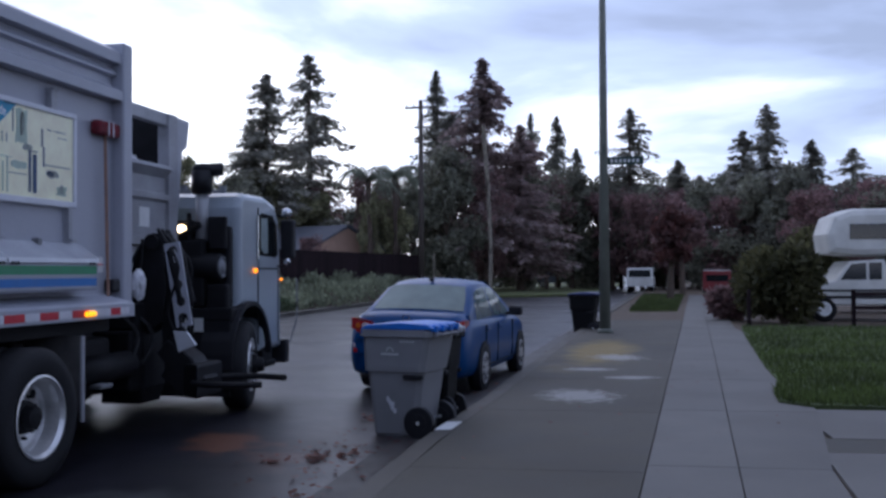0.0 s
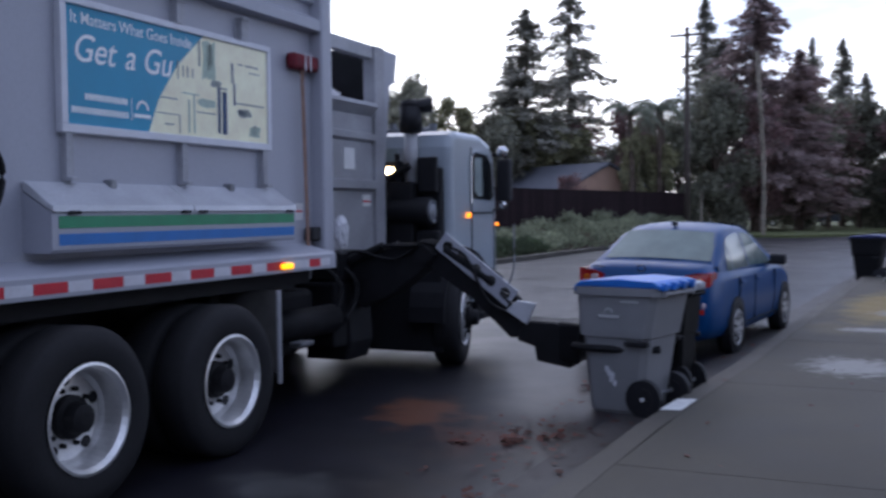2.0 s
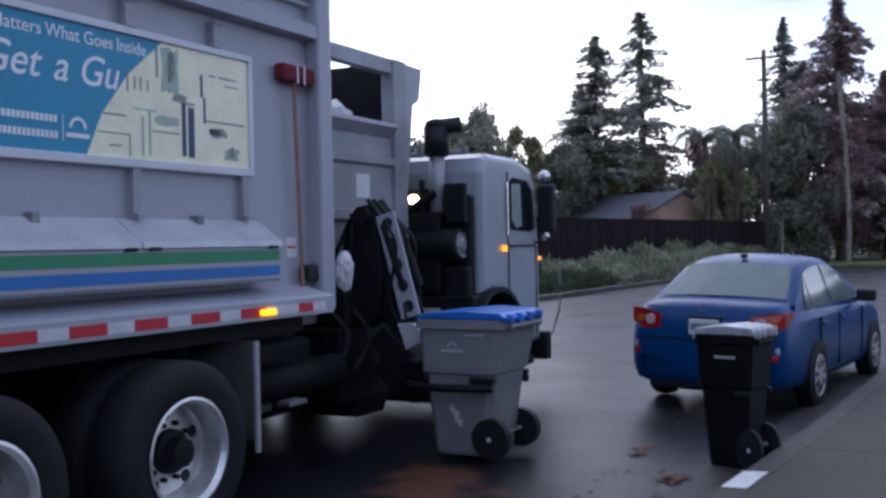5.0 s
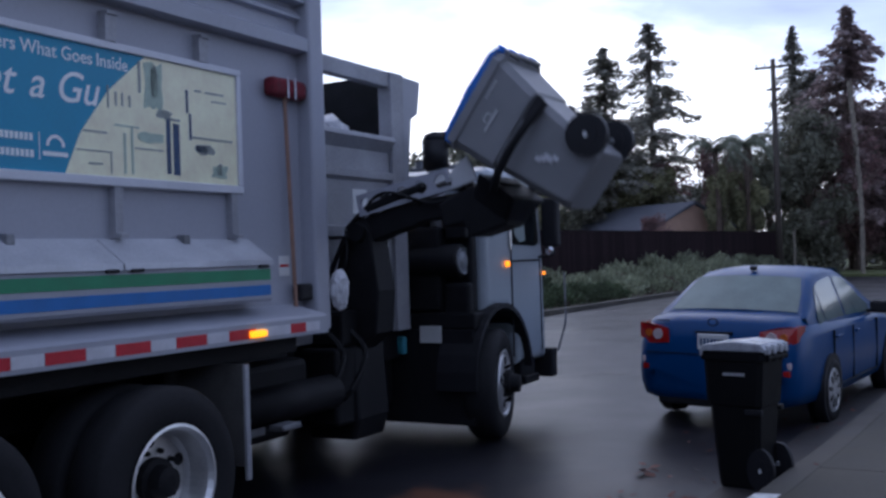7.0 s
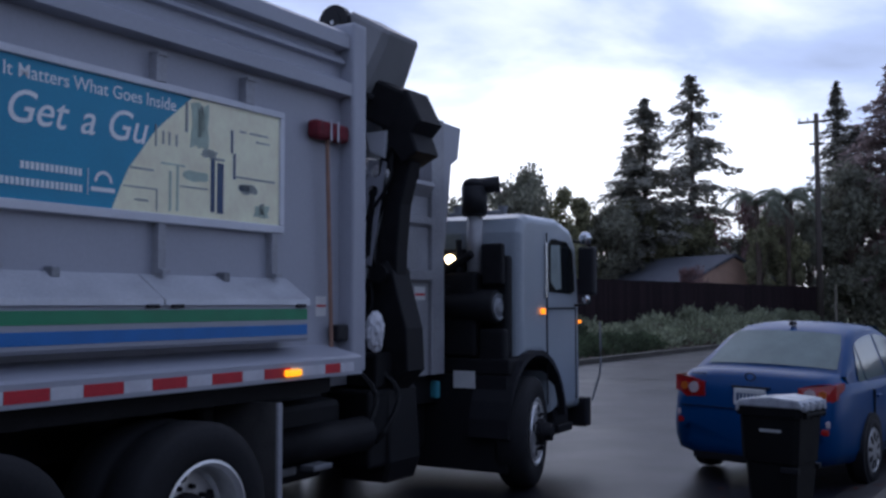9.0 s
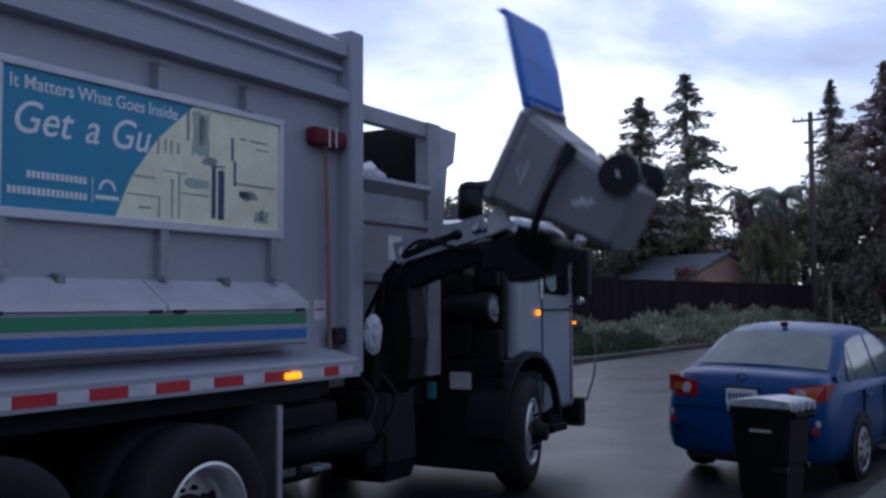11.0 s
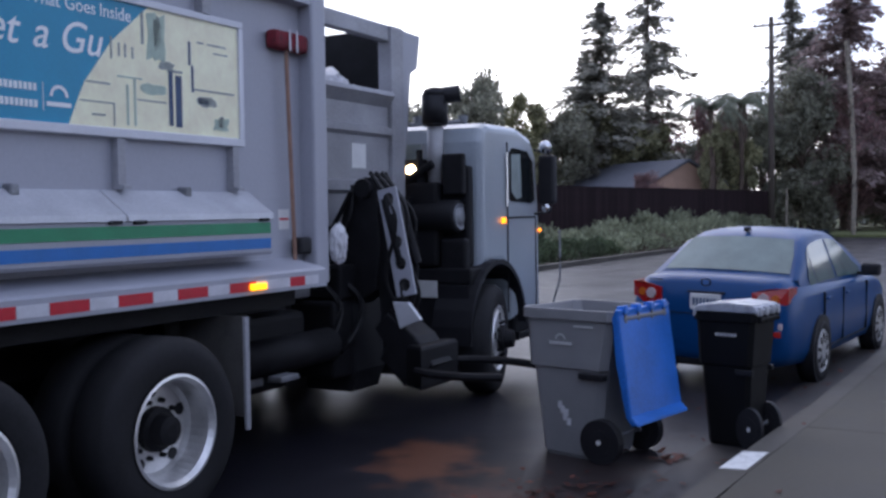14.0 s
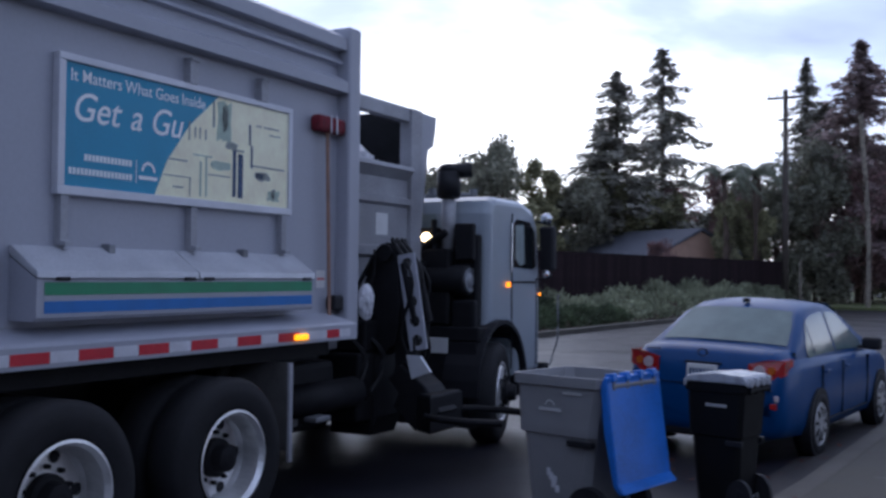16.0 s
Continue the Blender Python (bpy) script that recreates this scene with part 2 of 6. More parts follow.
REDT = mat("red_reflective_tape", (0.56, 0.012, 0.03), 0.4, vary=0.12, scale=8, bump=0.02)
WHITET = mat("white_reflective_tape", (0.62, 0.62, 0.66), 0.4, vary=0.12, scale=8, bump=0.02)
GREENT = mat("green_stripe_paint", (0.018, 0.25, 0.115), 0.4, vary=0.1, bump=0.02)
BLUET = mat("blue_stripe_paint", (0.008, 0.155, 0.47), 0.4, vary=0.1, bump=0.02)
ADBLUE = mat("poster_teal_blue", (0.012, 0.29, 0.47), 0.45, vary=0.12, scale=1.5, bump=0.02)
ADCREAM = mat("poster_cream_picture", (0.97, 0.90, 0.63), 0.35, vary=0.10, scale=5, fine=25, bump=0.02)
ADTEXT = mat("poster_white_print", (0.90, 0.92, 0.92), 0.5, vary=0.05, bump=0)
ADGREY = mat("poster_grey_print", (0.30, 0.33, 0.30), 0.5, vary=0.3, scale=14, bump=0)
ADGREEN = mat("poster_pale_green_print", (0.42, 0.52, 0.42), 0.5, vary=0.15, scale=10, bump=0)
ADNAVY = mat("poster_navy_print", (0.035, 0.075, 0.16), 0.5, vary=0.3, scale=10, bump=0)
STICKER = mat("white_sticker", (0.68, 0.68, 0.67), 0.5, vary=0.1, bump=0)
TEALBAG = mat("turquoise_plastic", (0.08, 0.38, 0.47), 0.4, vary=0.2)
BROOMR = mat("dark_red_bristles", (0.16, 0.012, 0.022), 0.85, vary=0.4, scale=20, fine=120, bump=0.8)
WOOD = mat("worn_wooden_handle", (0.30, 0.17, 0.12), 0.6, vary=0.25, scale=8, bump=0.1)
HOSE = mat("black_hose", (0.008, 0.008, 0.009), 0.55, spec=0.25, vary=0.2, bump=0.1)
GLASSD = mat("dark_tinted_glass", (0.012, 0.015, 0.017), 0.06, vary=0.1, bump=0)
# opaque grey-green stands in for sky seen in and through the car's glass
CARGLASS = mat("car_glass_paled_by_sky", (0.12, 0.175, 0.175), 0.05, vary=0.22, scale=2.5, bump=0, spec=0.35)
CARBLUE = mat("metallic_blue_car_paint", (0.0005, 0.048, 0.165), 0.32, metal=0.0, vary=0.08, scale=2, fine=200, bump=0.01, coat=0.06, spec=0.22)
REDLENS = mat("red_lamp_lens", (0.42, 0.012, 0.012), 0.15, vary=0.1, bump=0, coat=0.5)
AMBERLENS = mat("amber_lamp_lens", (0.62, 0.14, 0.02), 0.15, vary=0.1, bump=0, coat=0.5)
CLEARLENS = mat("clear_lamp_lens", (0.62, 0.50, 0.50), 0.12, vary=0.1, bump=0, coat=0.5)
# opaque pale colour stands in for brightness seen through the cab glass
PANE = mat("pale_cab_view_paint", (0.33, 0.38, 0.37), 0.12, vary=0.2, scale=3, bump=0)
CHROME = mat("chrome", (0.75, 0.75, 0.76), 0.12, metal=1.0, vary=0.05, bump=0)
HUBCAP = mat("silver_wheel_cover", (0.50, 0.50, 0.51), 0.35, metal=0.6, vary=0.1, bump=0.02)
AMBERG = glow("amber_marker_glow", (1.0, 0.36, 0.006), 1.5)
TURNG = glow("orange_marker_glow", (1.0, 0.27, 0.01), 1.7)
LAMPG = glow("work_lamp_glow", (1.0, 0.74, 0.42), 8.0)
FLAPM = mat("grimy_rubber_flap", (0.10, 0.095, 0.092), 0.7, vary=0.3, scale=6, bump=0.2)
# wet gloss, with the base also paled to paint sky sheen on the lid
WETSTEEL = mat("wet_steel_paled_by_sky", (0.50, 0.51, 0.54), 0.22, vary=0.15, scale=3, bump=0.05, coat=0.8)
REDG = glow("red_lamp_glow", (1.0, 0.03, 0.03), 1.3)
CARTG = mat("grey_cart_plastic", (0.235, 0.235, 0.245), 0.5, vary=0.12, scale=3, fine=120, bump=0.12, stain=0.3)
# strong blue blotches paint the cloudy sheen of the open lid
CARTBLUE = mat("sheen_blotched_blue_lid", (0.016, 0.155, 0.56), 0.38, vary=0.28, scale=2.2, bump=0.05)
CARTBLACK = mat("black_cart_plastic", (0.006, 0.006, 0.007), 0.55, spec=0.15, vary=0.15, scale=4, fine=120, bump=0.1)
WETLID = mat("wet_pale_lid", (0.40, 0.41, 0.44), 0.25, vary=0.35, scale=6, bump=0.1)
CARTDB = mat("dark_blue_lid_plastic", (0.02, 0.03, 0.12), 0.4, vary=0.12)
PRINT = mat("pale_print", (0.50, 0.50, 0.50), 0.6, vary=0.1, bump=0)
RVW = mat("off_white_vehicle_paint", (0.62, 0.61, 0.57), 0.4, vary=0.06, bump=0.03, stain=0.25)
SUVB = mat("slate_blue_vehicle_paint", (0.13, 0.17, 0.24), 0.3, vary=0.06, bump=0, coat=0.5)
REDV = mat("red_vehicle_paint", (0.20, 0.015, 0.02), 0.4, vary=0.1, bump=0)
POLEM = mat("weathered_green_grey_pole", (0.135, 0.145, 0.12), 0.65, vary=0.2, scale=3, bump=0.1, stain=0.3)
UPOLE = mat("weathered_wood_pole", (0.075, 0.06, 0.05), 0.9, vary=0.3, bump=0.4)
SIGNG = mat("dark_green_sign", (0.015, 0.045, 0.035), 0.5, vary=0.1, bump=0)
CLOSEW = mat("unseen_wall_dark", (0.075, 0.07, 0.062), 0.9, vary=0.3, scale=1.5, bump=0.3)
STUCCO = mat("peach_stucco", (0.42, 0.27, 0.20), 0.85, vary=0.1, scale=3, bump=0.3)
ROOFM = mat("grey_shingles", (0.10, 0.105, 0.125), 0.8, vary=0.25, scale=4, fine=20, bump=0.5, random_=0.1)
BAGM = mat("crumpled_white_bag", (0.60, 0.60, 0.63), 0.4, vary=0.2, scale=12, bump=0.5, dist=0.02)


# ---- mesh helpers ----
def part(name, bm, material, parent=None, label="", smooth=False):
    me = bpy.data.meshes.new(name)
    if smooth:
        for f in bm.faces:
            f.smooth = True
    bm.normal_update()
    bm.to_mesh(me)
    bm.free()
    me.materials.append(material)
    ob = new(name, me)
    if parent:
        ob.parent = parent
    if label:
        ob["label"] = label
    return ob


def mesh_part(name, verts, faces, material, parent=None, label="", smooth=False):
    me = bpy.data.meshes.new(name)
    me.from_pydata(verts, [], faces)
    if smooth:
        me.polygons.foreach_set("use_smooth", [True] * len(me.polygons))
    me.materials.append(material)
    ob = new(name, me)
    if parent:
        ob.parent = parent
    if label:
        ob["label"] = label
    return ob


def box(bm, x0, x1, y0, y1, z0, z1, bev=0.0):
    r = bmesh.ops.create_cube(bm, size=1)
    vs = r["verts"]
    for v in vs:
        v.co = Vector((x0 + (v.co.x + .5) * (x1 - x0), y0 + (v.co.y + .5) * (y1 - y0), z0 + (v.co.z + .5) * (z1 - z0)))
    if bev:
        es = list({e for v in vs for e in v.link_edges})
        bmesh.ops.bevel(bm, geom=es, offset=bev, segments=2, affect="EDGES", profile=0.5)
    return bm


def cyl(bm, a, b, r0, r1=None, n=16):
    a, b = Vector(a), Vector(b)
    d = b - a
    m = Matrix.Translation((a + b) / 2) @ d.to_track_quat("Z", "Y").to_matrix().to_4x4()
    bmesh.ops.create_cone(bm, cap_ends=True, segments=n, radius1=r0, radius2=r0 if r1 is None else r1, depth=d.length, matrix=m)
    return bm


def prism(bm, pts, axis, a, b, bev=0.0):
    """A flat outline pushed along an axis from a to b. Points are the two other coordinates in order."""
    def at(p, v):
        return {"x": (v, p[0], p[1]), "y": (p[0], v, p[1]), "z": (p[0], p[1], v)}[axis]
    lo = [bm.verts.new(at(p, a)) for p in pts]
    hi = [bm.verts.new(at(p, b)) for p in pts]
    n = len(pts)
    bm.faces.new(lo), bm.faces.new(hi[::-1])
    for i in range(n):
        bm.faces.new((lo[i], hi[i], hi[(i + 1) % n], lo[(i + 1) % n]))
    bmesh.ops.recalc_face_normals(bm, faces=bm.faces)
    if bev:
        es = [e for e in bm.edges if {e.verts[0], e.verts[1]} <= set(lo) or {e.verts[0], e.verts[1]} <= set(hi)]
        bmesh.ops.bevel(bm, geom=es, offset=bev, segments=2, affect="EDGES", profile=0.5)
    return bm


def lathe_x(bm, prof, n=28, c=(0, 0, 0), caps=(True, True)):
    """Turn a profile of (x, radius) round the x axis through c."""
    rings = []
    for x, r in prof:
        rings.append([bm.verts.new((c[0] + x, c[1] + r * math.cos(2 * math.pi * i / n), c[2] + r * math.sin(2 * math.pi * i / n))) for i in range(n)])
    for a, b in zip(rings, rings[1:]):
        for i in range(n):
            bm.faces.new((a[i], b[i], b[(i + 1) % n], a[(i + 1) % n]))
    if caps[0]:
        bm.faces.new(rings[0])
    if caps[1]:
        bm.faces.new(rings[-1][::-1])
    bmesh.ops.recalc_face_normals(bm, faces=bm.faces)
    return bm


def tube(bm, pts, r, n=8):
    pts = [Vector(p) for p in pts]
    rings = []
    for i, p in enumerate(pts):
        d = (pts[min(i + 1, len(pts) - 1)] - pts[max(i - 1, 0)]).normalized()
        q = d.to_track_quat("Z", "Y").to_matrix()
        rings.append([bm.verts.new(p + q @ Vector((r * math.cos(2 * math.pi * k / n), r * math.sin(2 * math.pi * k / n), 0))) for k in range(n)])
    for a, b in zip(rings, rings[1:]):
        for i in range(n):
            bm.faces.new((a[i], a[(i + 1) % n], b[(i + 1) % n], b[i]))
    bm.faces.new(rings[0][::-1]), bm.faces.new(rings[-1])
    return bm


def B():
    return bmesh.new()


def thing(name, m, label, category, group=""):
    e = new(name)
    e.matrix_world = m
    return tagged(e, label, category, group)


def spline(pts, n):
    """Catmull-Rom through points, n steps a span."""
    out = []
    P = [Vector(p) for p in pts]
    for i in range(len(P) - 1):
        a, b, c, d = P[max(i - 1, 0)], P[i], P[i + 1], P[min(i + 2, len(P) - 1)]
        for k in range(n):
            t = k / n
            out.append(0.5 * ((2 * b) + (c - a) * t + (2 * a - 5 * b + 4 * c - d) * t * t + (3 * b - a - 3 * c + d) * t ** 3))
    out.append(P[-1])
    return out


def text_mesh(name, s, size, m, material, parent, shear=0.0, label=""):
    cu = bpy.data.curves.new(name, "FONT")
    cu.body, cu.size, cu.shear, cu.extrude, cu.offset = s, size, shear, 0.0008, size * 0.005
    ob = new(name, cu)
    dg = bpy.context.evaluated_depsgraph_get()
    me = bpy.data.meshes.new_from_object(ob.evaluated_get(dg))
    bpy.data.objects.remove(ob)
    me.materials.clear()
    me.materials.append(material)
    o = new(name, me)
    o.parent = parent
    o.matrix_local = m
    if label:
        o["label"] = label
    return o


# ---- ground, road, pavement ----
def curb_x(y):
    return float(np.interp(y, [-40, 0, 5, 8, 12, 18, 27, 45, 90, 200], [-1.9, -1.22, -1.06, -0.83, -0.60, -0.25, 0.38, 1.75, 5.2, 14.0]))


def walk_x(y):
    """Left edge of the sidewalk."""
    return 0.46 + 0.0935 * y


mesh_part("ground", [(-900, -900, 0), (900, -900, 0), (900, 1500, 0), (-900, 1500, 0)], [(0, 1, 2, 3)], ASPHALT)["kind"] = "structure"
H = 0.13


def strip(name, ys, left, right, z0, z1, material, parent=None):
    bm = B()
    rows = []
    for y in ys:
        l, r = left(y), right(y)
        rows.append([bm.verts.new(p) for p in ((l, y, z0), (l, y, z1), (r, y, z1), (r, y, z0))])
    for a, b in zip(rows, rows[1:]):
        for i in range(3):
            bm.faces.new((a[i], a[i + 1], b[i + 1], b[i]))
    bm.faces.new(rows[0]), bm.faces.new(rows[-1][::-1])
    bmesh.ops.recalc_face_normals(bm, faces=bm.faces)
    return part(name, bm, material, parent)


LONG = [float(y) for y in (-40, -20, -10, -5, 0, 3, 5, 6, 7, 8, 9, 10, 12, 15, 18, 22, 27, 35, 45, 60, 90, 140)]
curb = strip("curb", LONG, lambda y: curb_x(y), lambda y: curb_x(y) + 0.17, -0.02, H, CURB)
curb["kind"] = "structure"
strip("pavement_base", LONG, lambda y: curb_x(y) + 0.17, lambda y: walk_x(y) + 30, -0.02, H - 0.03, SOIL)["kind"] = "structure"
strip("gutter", LONG, lambda y: curb_x(y) - 0.42, lambda y: curb_x(y), -0.02, 0.006, GUTTER)["kind"] = "structure"

# ---- opposite side of the road ----
strip("curb_opposite", [-40, 0, 20, 40, 50, 62], lambda y: -11.7 + 0.03 * y, lambda y: -11.4 + 0.03 * y, -0.02, 0.14, CURB)["kind"] = "structure"
strip("verge_opposite", [-40, 0, 20, 40, 50, 62], lambda y: -70, lambda y: -11.7 + 0.03 * y, -0.02, 0.12, SOIL)["kind"] = "structure"
bm = B()
prism(bm, [(-12.0, 58), (-4, 56.5), (-1.0, 60), (1.5, 75), (4, 130), (-120, 130), (-120, 62)], "z", -0.02, 0.14)
part("park_lawn", bm, DRYGRASS)["kind"] = "structure"


# ---- plain unseen walls, added to close off sky light beside and behind the walk ----
def closing_walls():
    for name, x0, x1, y0, y1, z in (("unseen_wall_east", 10.6, 10.9, -26, 9, 5.5), ("unseen_wall_south", -24, 10.6, -26.3, -26, 6.0), ("unseen_wall_west", -24.3, -24, -26.3, 14, 5.0)):
        bm = B()
        box(bm, x0, x1, y0, y1, -.05, z)
        part(name, bm, CLOSEW)["kind"] = "structure"


closing_walls()


# ---- trees ----
def leaf_quad(V, F, c, u, v):
    i = len(V)
    V += [tuple(c - u - v * .6), tuple(c + u * .9 - v), tuple(c + u + v * .7), tuple(c - u * .7 + v)]
    F.append((i, i + 1, i + 2, i + 3))


def conifer_meshes(seed, h=16.0, spread=2.9, bare=0.12, gap=0.25, droop=0.35):
    rnd = random.Random(seed)
    bm = B()
    cyl(bm, (0, 0, -0.2), (0, 0, h * 0.5), 0.30, 0.17, 10)
    cyl(bm, (0, 0, h * 0.5), (0.05, 0, h * 0.985), 0.17, 0.02, 8)
    V, F = [], []
    z = h * bare
    limbs = []
    while z < h:
        f = (z - h * bare) / (h * (1 - bare))
        env = 1.32 * spread * (1 - f) ** 0.78 * (0.55 + 0.45 * min(1, f * 6)) + 0.14
        env *= 0.62 + 0.76 * noise.noise((seed * 3.7, z * 0.75, 0.3)) ** 2 + 0.42 * (0.5 + 0.5 * noise.noise((seed * 1.3, z * 1.9, 4.0)))
        for k in range(rnd.randint(5, 8)):
            if rnd.random() < gap:
                continue
            a = rnd.uniform(0, 2 * math.pi)
            lop = 1 + 0.45 * noise.noise((math.cos(a) * 1.2 + seed, math.sin(a) * 1.2, z * 0.35))
            ln = env * rnd.uniform(0.5, 1.25) * lop
            d = Vector((math.cos(a), math.sin(a), 0))
            side = Vector((-d.y, d.x, 0))
            zz = z + rnd.uniform(-.12, .12)
            rise = rnd.uniform(.02, .30)
            limbs.append((Vector((0, 0, zz)), d * ln + Vector((0, 0, zz + (rise - droop * .8) * ln))))
            n = max(8, int(ln * 20))
            for j in range(n):
                s = (j + rnd.uniform(.2, 1)) / n
                w = 0.24 * ln * s ** .5 * (1.15 - s * .8) + 0.07
                for q in range(2):
                    c = d * (ln * s) + side * rnd.uniform(-w, w) + Vector((0, 0, zz - droop * ln * s * s * 0.8 + rise * ln * s - abs(rnd.gauss(0, .26))))
                    sz = rnd.uniform(.05, .16)
                    u = (d * rnd.uniform(.5, 1) + side * rnd.uniform(-.7, .7) + Vector((0, 0, rnd.uniform(-.7, .1)))) * sz * 1.35
                    v = (side * rnd.uniform(.3, 1) + Vector((0, 0, rnd.uniform(-.9, .5)))) * sz * 0.75
                    leaf_quad(V, F, c, u, v)
        z += rnd.uniform(.30, .62) * (0.55 + 0.65 * (1 - f))
    for a, b in limbs[::2]:
        cyl(bm, a, b, 0.03, 0.008, 4)
    return bm, V, F


def broad_meshes(seed, h=8.0, r=3.2, n=4200, low=0.18, size=0.12):
    rnd = random.Random(seed)
    bm = B()
    cyl(bm, (0, 0, -0.2), (0.05, 0.03, h * 0.45), 0.20, 0.12, 10)
    V, F = [], []
    blobs = []
    for k in range(22):
        a = rnd.uniform(0, 2 * math.pi)
        f = rnd.uniform(low, 0.93)
        rr = r * rnd.uniform(.15, .78) * (1.05 - abs(f - .5))
        c = Vector((math.cos(a) * rr, math.sin(a) * rr, h * f))
        blobs.append((c, rnd.uniform(.16, .36) * r))
        cyl(bm, (0, 0, h * min(.42, f * .7)), c, 0.07, 0.02, 6)
    for i in range(n):
        c, br = blobs[rnd.randrange(len(blobs))]
        d = Vector((rnd.gauss(0, 1), rnd.gauss(0, 1), rnd.gauss(0, .8))).normalized() * br * rnd.uniform(.35, 1.12)
        s = size * rnd.uniform(.5, 1.3)
        u = Vector((rnd.gauss(0, 1), rnd.gauss(0, 1), rnd.gauss(0, .6))).normalized()
        w = u.cross(Vector((rnd.gauss(0, 1), rnd.gauss(0, 1), rnd.gauss(0, 1)))).normalized()
        leaf_quad(V, F, c + d, u * s, w * s * .7)
    return bm, V, F


def tree(name, meshes, bark, leaf, m, label, group):
    bm, V, F = meshes
    e = thing(name, m, label, "tree", group)
    part("trunk", bm, bark, e)
    mesh_part("crown", V, F, leaf, e)
    return e


def put_tree(src, x, y, hscale, wscale, turn, label=""):
    src.scale = (wscale, wscale, hscale)
    o = copy_thing(src, pose(x, y, 0.0, 0, 0, turn))
    if label:
        o["label"] = label
    return o


def plant_trees():
    con = []
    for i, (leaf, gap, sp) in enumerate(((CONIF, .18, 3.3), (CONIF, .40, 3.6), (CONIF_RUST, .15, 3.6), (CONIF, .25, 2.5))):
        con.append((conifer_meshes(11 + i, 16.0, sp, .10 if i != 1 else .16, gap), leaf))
    lab = ["tall dark green redwood with dense drooping branches", "tall open redwood with layered gappy branches",
           "tall redwood with rust-brown dying foliage", "slim dark conifer with a narrow pointed crown"]
    # (kind, x, y, height, width factor)
    spots = [(0, -21.7, 61.2, 15.0, 1.05), (0, -23.0, 61.8, 11.6, 1.0), (1, -20.1, 66.0, 17.4, 1.05), (3, -12.3, 75.5, 17.8, 0.95), (2, -7.75, 68.0, 17.2, 1.12), (0, -10.4, 72.0, 13.8, 1.15),
             (2, -5.2, 70.5, 12.6, 1.0), (3, -5.75, 91.3, 16.6, 0.8), (3, -3.3, 91.4, 16.3, 1.0), (3, -1.5, 91.5, 13.2, 0.9), (1, 3.2, 81.5, 15.3, 1.0),
             (3, 7.1, 81.3, 10.8, 1.1), (0, 11.6, 75.8, 12.3, 0.85), (0, 13.3, 75.5, 14.2, 0.95), (3, 16.5, 74.9, 11.4, 1.1), (1, 21.6, 84.0, 11.8, 1.0), (3, 9.0, 83, 9.6, 1.1)]
    first = {}
    for i, (k, x, y, h, w) in enumerate(spots):
        w *= 1.16 if k != 3 else 1.1
        if k not in first:
            (bm, V, F), leaf = con[k]
            t = tree("redwood_tree" if k < 3 else "conifer_tree", (bm, V, F), BARK, leaf, pose(x, y, 0), lab[k], "tall conifers")
            first[k] = t
            t.scale = (w, w, h / 16.0)
        else:
            s = first[k].scale.copy()
            put_tree(first[k], x, y, h / 16.0, w, 57 * i)
            first[k].scale = s
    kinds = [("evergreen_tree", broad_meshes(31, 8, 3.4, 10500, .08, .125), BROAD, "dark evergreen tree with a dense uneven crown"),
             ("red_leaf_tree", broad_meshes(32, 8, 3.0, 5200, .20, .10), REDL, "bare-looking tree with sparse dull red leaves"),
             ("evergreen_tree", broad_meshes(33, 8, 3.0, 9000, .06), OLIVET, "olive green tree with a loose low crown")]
    src = []
    base = [(-30.5, 57.5, 9.2, 1.0), (1.6, 77, 8.0, 1.0), (-20.2, 61.5, 7.2, 1.0)]
    for (nm, ms, leaf, lb), (x, y, h, w) in zip(kinds, base):
        t = tree(nm, ms, BARK, leaf, pose(x, y, 0), lb, "broadleaf trees")
        t.scale = (w, w, h / 8)
        src.append(t)
    rnd = random.Random(5)
